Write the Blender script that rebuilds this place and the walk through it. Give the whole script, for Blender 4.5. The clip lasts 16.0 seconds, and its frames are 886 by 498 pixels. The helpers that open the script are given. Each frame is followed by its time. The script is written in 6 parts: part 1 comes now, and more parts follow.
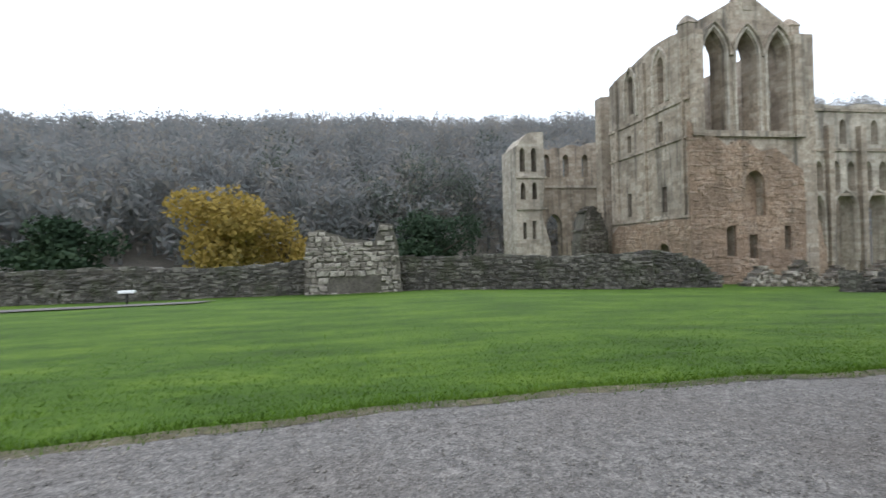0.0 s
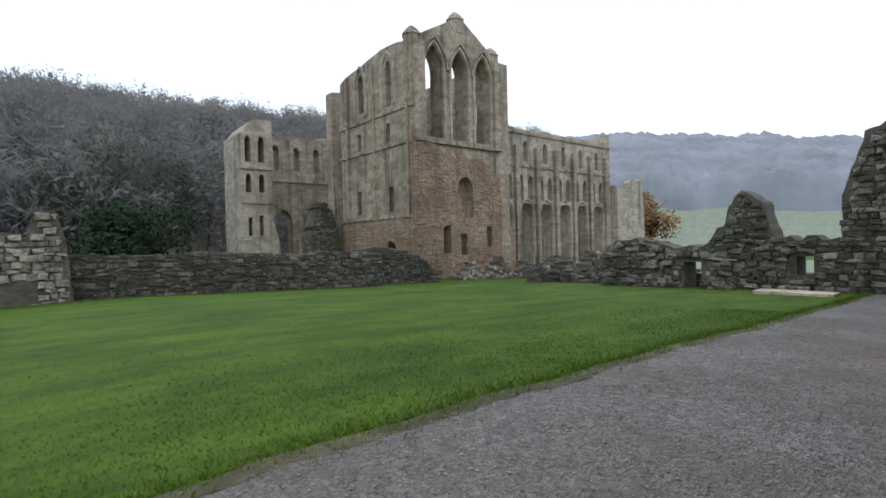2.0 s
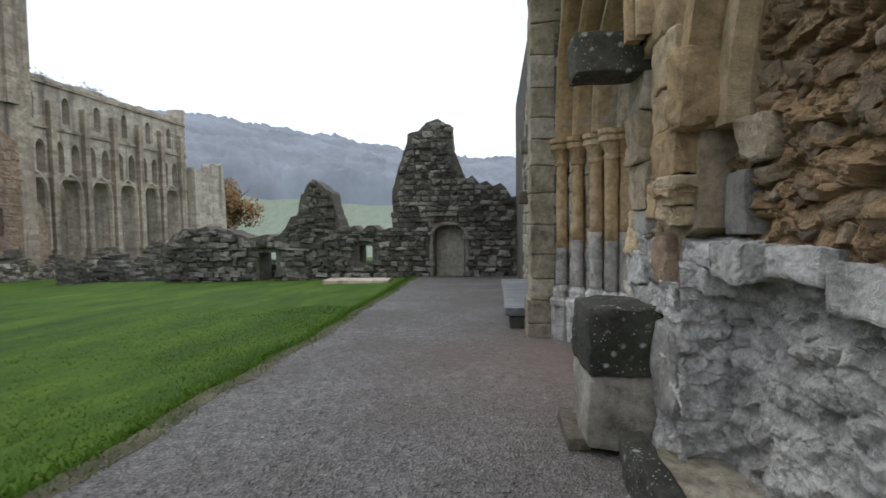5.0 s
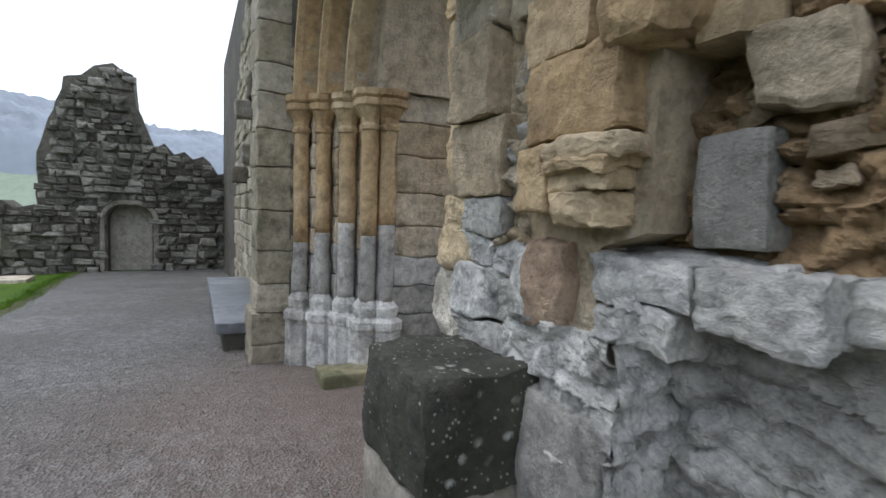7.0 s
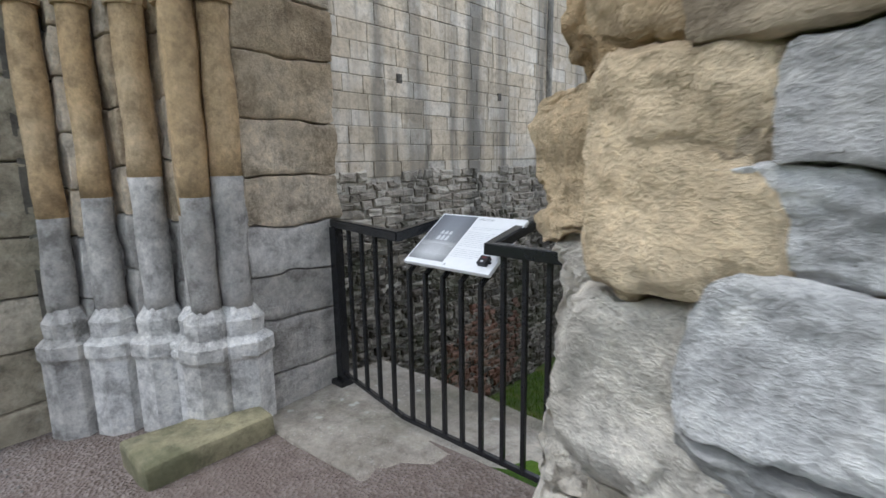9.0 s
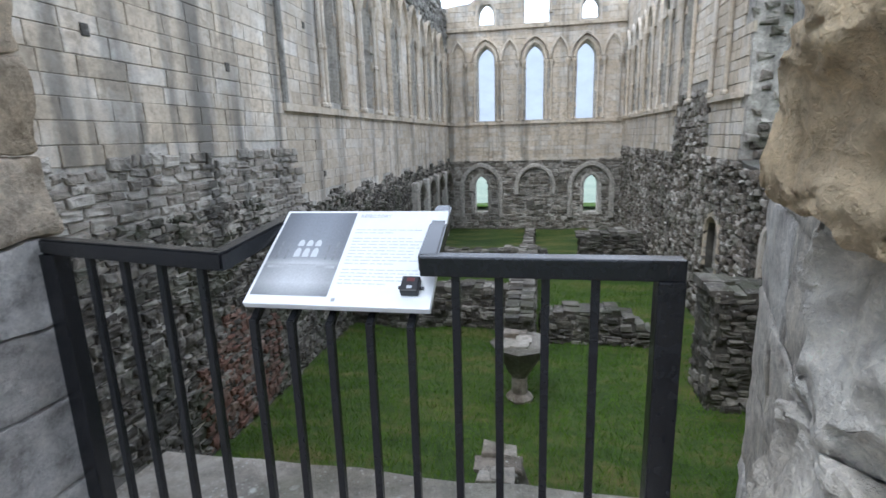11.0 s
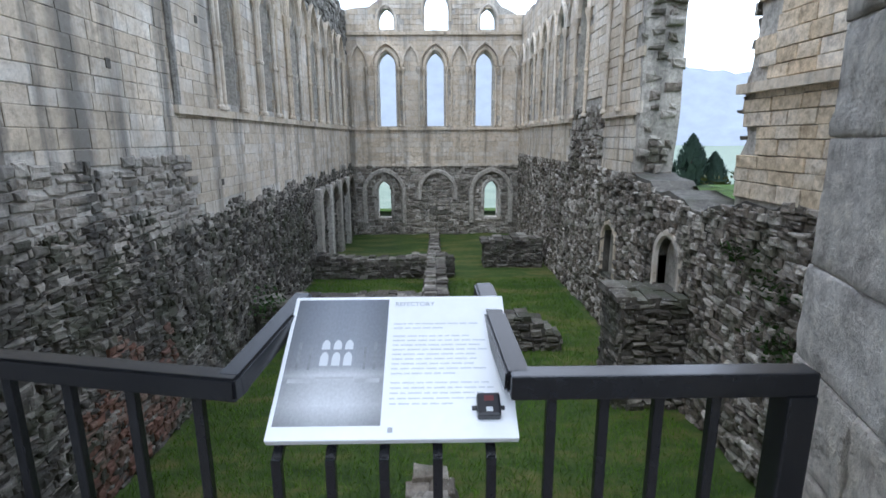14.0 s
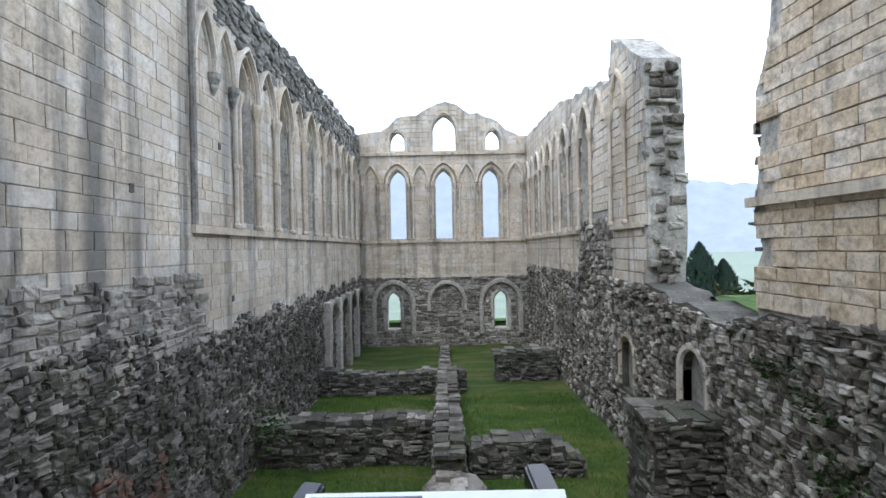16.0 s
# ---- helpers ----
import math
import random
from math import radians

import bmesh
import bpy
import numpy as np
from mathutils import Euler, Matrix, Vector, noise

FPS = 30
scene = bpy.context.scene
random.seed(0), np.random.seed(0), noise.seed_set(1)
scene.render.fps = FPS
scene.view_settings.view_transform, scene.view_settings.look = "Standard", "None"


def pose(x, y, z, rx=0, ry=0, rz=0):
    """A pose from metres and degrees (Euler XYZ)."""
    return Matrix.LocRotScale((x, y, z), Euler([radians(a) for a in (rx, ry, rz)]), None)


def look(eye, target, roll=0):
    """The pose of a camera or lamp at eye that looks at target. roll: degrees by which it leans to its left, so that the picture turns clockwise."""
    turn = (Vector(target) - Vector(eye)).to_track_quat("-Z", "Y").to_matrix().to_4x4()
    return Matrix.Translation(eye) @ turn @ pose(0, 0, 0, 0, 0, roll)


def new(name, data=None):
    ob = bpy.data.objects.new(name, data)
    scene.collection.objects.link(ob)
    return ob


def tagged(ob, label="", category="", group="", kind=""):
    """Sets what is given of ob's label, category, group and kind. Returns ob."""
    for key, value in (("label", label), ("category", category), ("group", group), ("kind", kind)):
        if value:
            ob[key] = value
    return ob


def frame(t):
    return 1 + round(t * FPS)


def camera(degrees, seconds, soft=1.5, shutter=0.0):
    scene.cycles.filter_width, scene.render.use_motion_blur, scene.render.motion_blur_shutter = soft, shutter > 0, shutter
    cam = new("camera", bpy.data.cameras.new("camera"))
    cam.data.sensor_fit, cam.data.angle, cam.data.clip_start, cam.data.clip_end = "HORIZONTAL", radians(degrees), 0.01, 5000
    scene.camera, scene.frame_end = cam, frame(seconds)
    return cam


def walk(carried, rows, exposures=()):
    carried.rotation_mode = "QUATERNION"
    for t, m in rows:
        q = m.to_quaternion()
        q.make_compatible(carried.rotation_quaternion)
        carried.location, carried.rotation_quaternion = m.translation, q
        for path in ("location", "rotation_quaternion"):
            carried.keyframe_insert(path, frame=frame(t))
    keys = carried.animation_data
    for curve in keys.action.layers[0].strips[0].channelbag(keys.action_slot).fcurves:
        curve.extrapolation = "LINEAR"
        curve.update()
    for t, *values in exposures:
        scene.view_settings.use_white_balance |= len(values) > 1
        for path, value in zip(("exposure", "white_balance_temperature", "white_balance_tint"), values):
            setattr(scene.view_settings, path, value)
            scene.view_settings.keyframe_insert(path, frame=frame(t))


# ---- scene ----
cam = camera(82.8, 16.0, shutter=0.25)
PATH = [
    (0, (0.174, 0.055, 1.565), (0.508, 2.027, 1.573), -1.5),
    (0.5, (0.338, 0.48, 1.567), (0.974, 2.376, 1.579), -1.7),
    (1, (0.506, 0.9, 1.57), (1.34, 2.718, 1.587), -1.8),
    (1.5, (0.729, 1.294, 1.546), (1.814, 2.974, 1.563), -2.2),
    (2, (1.11, 1.711, 1.527), (2.38, 3.256, 1.5), -1.3),
    (2.5, (1.537, 1.968, 1.538), (2.896, 3.433, 1.439), -0.8),
    (3, (1.927, 2.226, 1.525), (3.435, 3.537, 1.42), -1.4),
    (3.5, (2.366, 2.371, 1.54), (4.015, 3.501, 1.464), -2.6),
    (4, (2.954, 2.49, 1.568), (4.754, 3.357, 1.481), -1.2),
    (4.5, (3.542, 2.571, 1.576), (5.505, 2.943, 1.486), -1.3),
    (5, (4.071, 2.528, 1.543), (6.057, 2.736, 1.44), -0.7),
    (5.2, (4.265, 2.529, 1.537), (6.26, 2.617, 1.423), 0.5),
    (7.3, (6.301, 2.622, 1.543), (8.056, 1.674, 1.392), 1.9),
    (7.5, (6.508, 2.601, 1.532), (8.249, 1.629, 1.376), 2.1),
    (8, (7.033, 2.553, 1.508), (8.654, 1.402, 1.296), 2.2),
    (8.2, (7.244, 2.503, 1.522), (8.774, 1.24, 1.264), 1.5),
    (10.3, (8.858, 1.735, 1.37), (9.807, 0.017, 0.983), -0.9),
    (10.5, (8.93, 1.692, 1.384), (9.715, -0.103, 0.983), -0.3),
    (11, (9.158, 1.616, 1.393), (9.535, -0.3, 0.96), -1.7),
    (11.5, (9.312, 1.497, 1.388), (9.52, -0.436, 0.92), -1.0),
    (12, (9.421, 1.37, 1.413), (9.53, -0.561, 0.905), -0.8),
    (12.5, (9.541, 1.332, 1.451), (9.546, -0.596, 0.918), -1.6),
    (13, (9.626, 1.308, 1.479), (9.605, -0.615, 0.93), -1.0),
    (13.5, (9.66, 1.312, 1.541), (9.638, -0.611, 0.994), -0.6),
    (14, (9.664, 1.318, 1.598), (9.638, -0.635, 1.167), -0.3),
    (14.5, (9.637, 1.252, 1.62), (9.624, -0.725, 1.322), -0.3),
    (15, (9.623, 1.153, 1.645), (9.641, -0.838, 1.449), -0.6),
    (15.5, (9.664, 1.074, 1.66), (9.703, -0.923, 1.559), -0.5),
    (16, (9.743, 1.07, 1.707), (9.745, -0.93, 1.705), -1.1),
]
walk(cam, [(t, look(eye, target, roll)) for t, eye, target, roll in PATH],
     exposures=[(0, 0.58, 6300, 10), (1, 0.36, 6300, 10), (2, 0.1, 6300, 10), (3, 0.06, 6300, 10), (5, 0.1, 6350, 10), (7.3, 0.6, 6100, 10), (8.2, 0.7, 6100, 10), (10.3, 1.15, 5700, 10), (11.5, 1.17, 5600, 10), (13, 0.93, 5450, 10), (14, 1.0, 5500, 10), (16, 1.08, 5600, 10)])

# ---- world, sun, exposure ----
world = bpy.data.worlds.new("overcast")
scene.world = world
world.use_nodes = True
wn, wl = world.node_tree.nodes, world.node_tree.links
wn.clear()
sky = wn.new("ShaderNodeTexSky")
sky.sky_type, sky.sun_disc, sky.sun_elevation, sky.sun_rotation = "NISHITA", False, radians(40), radians(200)
b1, b2, add_, wout = wn.new("ShaderNodeBackground"), wn.new("ShaderNodeBackground"), wn.new("ShaderNodeAddShader"), wn.new("ShaderNodeOutputWorld")
b1.inputs[1].default_value = 0.05
b2.inputs[0].default_value, b2.inputs[1].default_value = (0.93, 0.96, 1.0, 1), 0.95
wl.new(sky.outputs[0], b1.inputs[0])
wl.new(b1.outputs[0], add_.inputs[0])
wl.new(b2.outputs[0], add_.inputs[1])
wl.new(add_.outputs[0], wout.inputs[0])
sun = new("sun", bpy.data.lights.new("sun", "SUN"))
sun.data.energy, sun.data.angle, sun.data.color = 0.7, radians(25), (1.0, 0.97, 0.92)
sun.matrix_world = look((0, 0, 30), (-6, -14, 0))


# ---- materials ----
def nodes_of(name):
    m = bpy.data.materials.new(name)
    m.use_nodes = True
    n, l = m.node_tree.nodes, m.node_tree.links
    return m, n, l, n["Principled BSDF"]


def noise_node(n, l, vec, scale, detail=4.0, rough=0.6):
    t = n.new("ShaderNodeTexNoise")
    t.inputs["Scale"].default_value, t.inputs["Detail"].default_value, t.inputs["Roughness"].default_value = scale, detail, rough
    l.new(vec, t.inputs["Vector"])
    return t.outputs["Fac"]


def ramp(n, l, fac, stops):
    r = n.new("ShaderNodeValToRGB")
    e = r.color_ramp.elements
    while len(e) < len(stops):
        e.new(0.5)
    for k, (p, c) in enumerate(stops):
        e[k].position, e[k].color = p, (*c, 1) if len(c) == 3 else c
    l.new(fac, r.inputs[0])
    return r.outputs["Color"]


def mix(n, l, fac, a, b, kind="MIX"):
    x = n.new("ShaderNodeMix")
    x.data_type, x.blend_type = "RGBA", kind
    for s, v in ((x.inputs[0], fac), (x.inputs[6], a), (x.inputs[7], b)):
        if isinstance(v, (int, float)):
            s.default_value = v
        elif isinstance(v, tuple):
            s.default_value = (*v, 1)
        else:
            l.new(v, s)
    return x.outputs[2]


def maths(n, l, op, a, b=0.0):
    x = n.new("ShaderNodeMath")
    x.operation = op
    for s, v in zip(x.inputs, (a, b)):
        if isinstance(v, (int, float)):
            s.default_value = v
        else:
            l.new(v, s)
    return x.outputs[0]


def stretch(n, l, vec, sx, sy, sz):
    m = n.new("ShaderNodeMapping")
    m.inputs["Scale"].default_value = (sx, sy, sz)
    l.new(vec, m.inputs["Vector"])
    return m.outputs[0]


def stone(name, cols, streak=0.4, dark=(0.06, 0.058, 0.05), lichen=0.2, moss=0.0, bump=0.35, grain=14.0, stain=0.5, courses=None, rough=0.9, tone=0.35, bands=(), specks=0.0, mottle=0.7):
    """Weathered limestone: three tones picked block by block, stains, vertical water streaks, lichen."""
    m, n, l, p = nodes_of(name)
    g, oi = n.new("ShaderNodeNewGeometry"), n.new("ShaderNodeObjectInfo")
    pos = g.outputs["Position"]
    r = maths(n, l, "FRACT", maths(n, l, "ADD", g.outputs["Random Per Island"], oi.outputs["Random"]))
    n1 = noise_node(n, l, pos, 1.7, 5)
    n2 = noise_node(n, l, pos, grain, 6, 0.7)
    n3 = noise_node(n, l, pos, 0.35, 3)
    n5 = noise_node(n, l, pos, 48.0, 5, 0.8)
    height = maths(n, l, "ADD", maths(n, l, "ADD", n2, noise_node(n, l, pos, 5.5, 6, 0.75)), maths(n, l, "MULTIPLY", n5, 0.7))
    if courses:
        sep = n.new("ShaderNodeSeparateXYZ")
        l.new(pos, sep.inputs[0])
        com = n.new("ShaderNodeCombineXYZ")
        l.new(maths(n, l, "ADD", sep.outputs[0], sep.outputs[1]), com.inputs[0])
        l.new(sep.outputs[2], com.inputs[1])
        br = n.new("ShaderNodeTexBrick")
        br.inputs["Scale"].default_value = 1.0
        br.inputs["Brick Width"].default_value, br.inputs["Row Height"].default_value = courses
        br.inputs["Mortar Size"].default_value, br.inputs["Mortar Smooth"].default_value = 0.018, 0.6
        br.inputs["Color1"].default_value, br.inputs["Color2"].default_value, br.inputs["Mortar"].default_value = (0, 0, 0, 1), (1, 1, 1, 1), (0.35, 0.35, 0.35, 1)
        l.new(com.outputs[0], br.inputs["Vector"])
        bw = n.new("ShaderNodeRGBToBW")
        l.new(br.outputs["Color"], bw.inputs[0])
        r = bw.outputs[0]
        height = maths(n, l, "ADD", height, maths(n, l, "MULTIPLY", br.outputs["Fac"], -0.8))
    n4 = noise_node(n, l, pos, 5.5, 6, 0.75)
    pick = maths(n, l, "ADD", maths(n, l, "MULTIPLY", r, tone), maths(n, l, "ADD", maths(n, l, "MULTIPLY", n1, 0.55), maths(n, l, "MULTIPLY", n4, 0.6 - tone)))
    col = ramp(n, l, pick, [(0.25, cols[0]), (0.52, cols[1]), (0.8, cols[2])])
    col = mix(n, l, mottle, col, ramp(n, l, n4, [(0.36, (0.42, 0.41, 0.4)), (0.5, (0.95, 0.95, 0.95)), (0.64, (1.35, 1.33, 1.28))]), "MULTIPLY")
    col = mix(n, l, mottle * 0.6, col, ramp(n, l, n2, [(0.36, (0.5, 0.5, 0.5)), (0.51, (1.0, 1.0, 1.0)), (0.66, (1.3, 1.3, 1.3))]), "MULTIPLY")
    col = mix(n, l, mottle * 0.4, col, ramp(n, l, n5, [(0.36, (0.55, 0.54, 0.53)), (0.5, (1.0, 1.0, 1.0)), (0.64, (1.4, 1.39, 1.36))]), "MULTIPLY")
    st = ramp(n, l, maths(n, l, "ADD", maths(n, l, "MULTIPLY", n3, 0.6), maths(n, l, "MULTIPLY", n4, 0.4)), [(0.47, (0, 0, 0)), (0.6, (1, 1, 1))])
    col = mix(n, l, maths(n, l, "MULTIPLY", st, stain), col, tuple(c * 0.38 for c in cols[1]))
    if streak:
        v = noise_node(n, l, stretch(n, l, pos, 1.5, 1.5, 0.09), 1.0, 4, 0.65)
        col = mix(n, l, maths(n, l, "MULTIPLY", ramp(n, l, v, [(0.52, (0, 0, 0)), (0.68, (1, 1, 1))]), streak), col, dark)
    if bands:
        sp = n.new("ShaderNodeSeparateXYZ")
        l.new(pos, sp.inputs[0])
        wob = maths(n, l, "ADD", sp.outputs[1], maths(n, l, "MULTIPLY", noise_node(n, l, stretch(n, l, pos, 1, 1, 0.25), 1.3, 5, 0.7), 0.7))
        for at, width, amount in bands:
            off = maths(n, l, "ABSOLUTE", maths(n, l, "SUBTRACT", wob, at + 0.35))
            k = ramp(n, l, maths(n, l, "DIVIDE", off, width), [(0.35, (1, 1, 1)), (1.0, (0, 0, 0))])
            col = mix(n, l, maths(n, l, "MULTIPLY", k, amount), col, dark)
    if specks:
        v2 = n.new("ShaderNodeTexVoronoi")
        v2.inputs["Scale"].default_value = 34.0
        l.new(pos, v2.inputs["Vector"])
        k = maths(n, l, "MULTIPLY", ramp(n, l, v2.outputs["Distance"], [(0.16, (1, 1, 1)), (0.26, (0, 0, 0))]), ramp(n, l, noise_node(n, l, pos, 6.0, 3), [(0.46, (0, 0, 0)), (0.56, (1, 1, 1))]))
        col = mix(n, l, maths(n, l, "MULTIPLY", k, specks), col, (0.6, 0.6, 0.55))
    if lichen:
        vo = n.new("ShaderNodeTexVoronoi")
        vo.inputs["Scale"].default_value = 9.0
        l.new(mix(n, l, 0.06, pos, n2), vo.inputs["Vector"])
        k = noise_node(n, l, pos, 2.3, 3)
        spot = maths(n, l, "MULTIPLY", ramp(n, l, vo.outputs["Distance"], [(0.1, (1, 1, 1)), (0.24, (0, 0, 0))]), ramp(n, l, k, [(0.5, (0, 0, 0)), (0.6, (1, 1, 1))]))
        col = mix(n, l, maths(n, l, "MULTIPLY", spot, lichen), col, (0.62, 0.62, 0.56))
    if moss:
        k = noise_node(n, l, pos, 1.1, 5)
        col = mix(n, l, maths(n, l, "MULTIPLY", ramp(n, l, k, [(0.5, (0, 0, 0)), (0.62, (1, 1, 1))]), moss), col, (0.045, 0.055, 0.02))
    l.new(col, p.inputs["Base Color"])
    p.inputs["Roughness"].default_value = rough
    b = n.new("ShaderNodeBump")
    b.inputs["Strength"].default_value, b.inputs["Distance"].default_value = bump, 0.03
    l.new(height, b.inputs["Height"])
    l.new(b.outputs[0], p.inputs["Normal"])
    return m


def plain(name, col, rough=0.6, metal=0.0, vary=0.15, scale=20.0, bump=0.1):
    m, n, l, p = nodes_of(name)
    g = n.new("ShaderNodeNewGeometry")
    f = noise_node(n, l, g.outputs["Position"], scale, 5)
    col2 = tuple(max(0.0, c * (1 - vary * 2)) for c in col)
    l.new(ramp(n, l, f, [(0.3, col2), (0.7, col)]), p.inputs["Base Color"])
    p.inputs["Roughness"].default_value, p.inputs["Metallic"].default_value = rough, metal
    if bump:
        b = n.new("ShaderNodeBump")
        b.inputs["Strength"].default_value, b.inputs["Distance"].default_value = bump, 0.01
        l.new(f, b.inputs["Height"])
        l.new(b.outputs[0], p.inputs["Normal"])
    return m


def leafy(name, a, b, c, through_light=0.0):
    m, n, l, p = nodes_of(name)
    g = n.new("ShaderNodeNewGeometry")
    big, crown = noise_node(n, l, g.outputs["Position"], 0.06, 3), noise_node(n, l, g.outputs["Position"], 0.2, 2)
    f = maths(n, l, "ADD", maths(n, l, "MULTIPLY", g.outputs["Random Per Island"], 0.22), maths(n, l, "ADD", maths(n, l, "MULTIPLY", big, 0.3), maths(n, l, "MULTIPLY", crown, 0.5)))
    colour = ramp(n, l, f, [(0.3, a), (0.52, b), (0.75, c)])
    l.new(colour, p.inputs["Base Color"])
    p.inputs["Roughness"].default_value = 0.85
    p.inputs["Specular IOR Level"].default_value = 0.15
    if through_light:
        tr, mx = n.new("ShaderNodeBsdfTranslucent"), n.new("ShaderNodeMixShader")
        out = [k for k in n if k.type == "OUTPUT_MATERIAL"][0]
        l.new(colour, tr.inputs["Color"])
        mx.inputs[0].default_value = through_light
        l.new(p.outputs[0], mx.inputs[1])
        l.new(tr.outputs[0], mx.inputs[2])
        l.new(mx.outputs[0], out.inputs["Surface"])
    return m


def grass_material(name, a, b, c):
    m, n, l, p = nodes_of(name)
    g = n.new("ShaderNodeNewGeometry")
    pos = g.outputs["Position"]
    big, mid, fine = noise_node(n, l, stretch(n, l, pos, 0.5, 1.6, 1), 0.6, 5, 0.65), noise_node(n, l, pos, 4.0, 6, 0.7), noise_node(n, l, stretch(n, l, pos, 60, 60, 60), 1.0, 3)
    f = maths(n, l, "ADD", maths(n, l, "MULTIPLY", big, 0.5), maths(n, l, "ADD", maths(n, l, "MULTIPLY", mid, 0.25), maths(n, l, "MULTIPLY", fine, 0.25)))
    l.new(ramp(n, l, f, [(0.4, a), (0.5, b), (0.6, c)]), p.inputs["Base Color"])
    p.inputs["Roughness"].default_value = 0.8
    p.inputs["Specular IOR Level"].default_value = 0.2
    bp = n.new("ShaderNodeBump")
    bp.inputs["Strength"].default_value, bp.inputs["Distance"].default_value = 0.6, 0.04
    l.new(maths(n, l, "ADD", fine, mid), bp.inputs["Height"])
    l.new(bp.outputs[0], p.inputs["Normal"])
    return m


def gravel_material(name):
    m, n, l, p = nodes_of(name)
    g = n.new("ShaderNodeNewGeometry")
    pos = g.outputs["Position"]
    vo = n.new("ShaderNodeTexVoronoi")
    vo.inputs["Scale"].default_value = 52.0
    l.new(pos, vo.inputs["Vector"])
    big, mid = noise_node(n, l, pos, 0.5, 4), noise_node(n, l, pos, 9.0, 6, 0.7)
    base = ramp(n, l, mid, [(0.36, (0.06, 0.056, 0.052)), (0.5, (0.135, 0.128, 0.12)), (0.64, (0.27, 0.255, 0.235))])
    bw = n.new("ShaderNodeRGBToBW")
    l.new(vo.outputs["Color"], bw.inputs[0])
    base = mix(n, l, 0.5, base, ramp(n, l, bw.outputs[0], [(0.15, (0.04, 0.037, 0.034)), (0.55, (0.14, 0.13, 0.125)), (0.85, (0.32, 0.305, 0.285))]))
    base = mix(n, l, ramp(n, l, big, [(0.45, (0, 0, 0)), (0.7, (0.6, 0.6, 0.6))]), base, (0.125, 0.11, 0.1))
    off = n.new("ShaderNodeVectorMath")
    off.operation = "DISTANCE"
    l.new(pos, off.inputs[0])
    off.inputs[1].default_value = (10.2, 0.9, -0.2)
    soil = maths(n, l, "ADD", maths(n, l, "MULTIPLY", off.outputs["Value"], 0.2), maths(n, l, "MULTIPLY", mid, 0.5))
    base = mix(n, l, ramp(n, l, soil, [(0.55, (0.8, 0.8, 0.8)), (0.95, (0, 0, 0))]), base, mix(n, l, 0.5, base, (0.2, 0.125, 0.09)))
    l.new(base, p.inputs["Base Color"])
    l.new(ramp(n, l, big, [(0.35, (0.5, 0.5, 0.5)), (0.6, (0.8, 0.8, 0.8))]), p.inputs["Roughness"])
    bp = n.new("ShaderNodeBump")
    bp.inputs["Strength"].default_value, bp.inputs["Distance"].default_value = 1.0, 0.018
    l.new(maths(n, l, "ADD", vo.outputs["Distance"], mid), bp.inputs["Height"])
    l.new(bp.outputs[0], p.inputs["Normal"])
    return m


ASHLAR = stone("pale_ashlar", [(0.36, 0.3, 0.22), (0.6, 0.5, 0.37), (0.72, 0.675, 0.6)], streak=0.6, lichen=0.12, stain=0.4, tone=0.2, mottle=0.4)
ASHLAR_E = stone("streaked_ashlar", [(0.33, 0.28, 0.21), (0.58, 0.49, 0.37), (0.73, 0.69, 0.62)], mottle=0.45, streak=0.75, dark=(0.09, 0.09, 0.084), lichen=0.15, stain=0.45, tone=0.2, bands=[(-7.7, 0.42, 0.75), (-5.6, 0.3, 0.5), (-4.6, 0.25, 0.6), (-13.0, 0.3, 0.5), (-2.6, 0.4, 0.6)])
ROUGH_E = stone("grey_coursed_rubble", [(0.2, 0.175, 0.14), (0.4, 0.355, 0.295), (0.58, 0.54, 0.47)], mottle=0.6, streak=0.6, lichen=0.2, stain=0.5, bump=0.8, tone=0.35, bands=[(-7.7, 0.42, 0.8), (-5.6, 0.3, 0.5)])
SOUTH_R = stone("brown_grey_rubble", [(0.11, 0.095, 0.075), (0.28, 0.245, 0.2), (0.52, 0.475, 0.41)], streak=0.4, lichen=0.4, moss=0.2, bump=0.8, tone=0.4)
ASHLAR_B = stone("mortar_pale", [(0.3, 0.28, 0.24), (0.45, 0.41, 0.35), (0.55, 0.52, 0.46)], streak=0.5, lichen=0.0, stain=0.3)
BROWN = stone("golden_ashlar", [(0.33, 0.21, 0.11), (0.56, 0.4, 0.22), (0.64, 0.52, 0.36)], streak=0.2, lichen=0.1, bump=0.7, stain=0.25, mottle=0.6)
RUBBLE = stone("dark_rubble", [(0.06, 0.049, 0.038), (0.21, 0.175, 0.137), (0.56, 0.515, 0.445)], streak=0.5, lichen=0.65, moss=0.4, bump=0.8, tone=0.45, specks=0.35)
RUBBLE_W = stone("wet_blackened_rubble", [(0.03, 0.026, 0.021), (0.085, 0.072, 0.056), (0.29, 0.265, 0.225)], streak=0.5, lichen=0.6, moss=0.45, bump=0.8, tone=0.45, specks=0.35)
SPANDREL = stone("weathered_wall_head", [(0.1, 0.095, 0.08), (0.24, 0.225, 0.195), (0.42, 0.4, 0.355)], streak=0.5, lichen=0.4, bump=0.9, tone=0.4)
MOSSED = stone("grey_green_ashlar", [(0.24, 0.21, 0.15), (0.45, 0.395, 0.295), (0.57, 0.52, 0.43)], streak=0.5, lichen=0.45, moss=0.4, bump=0.8, stain=0.45)
RUBBLE_B = stone("dark_mortar", [(0.05, 0.045, 0.04), (0.1, 0.09, 0.075), (0.16, 0.145, 0.12)], streak=0.3, lichen=0.2, moss=0.3, bump=0.6)
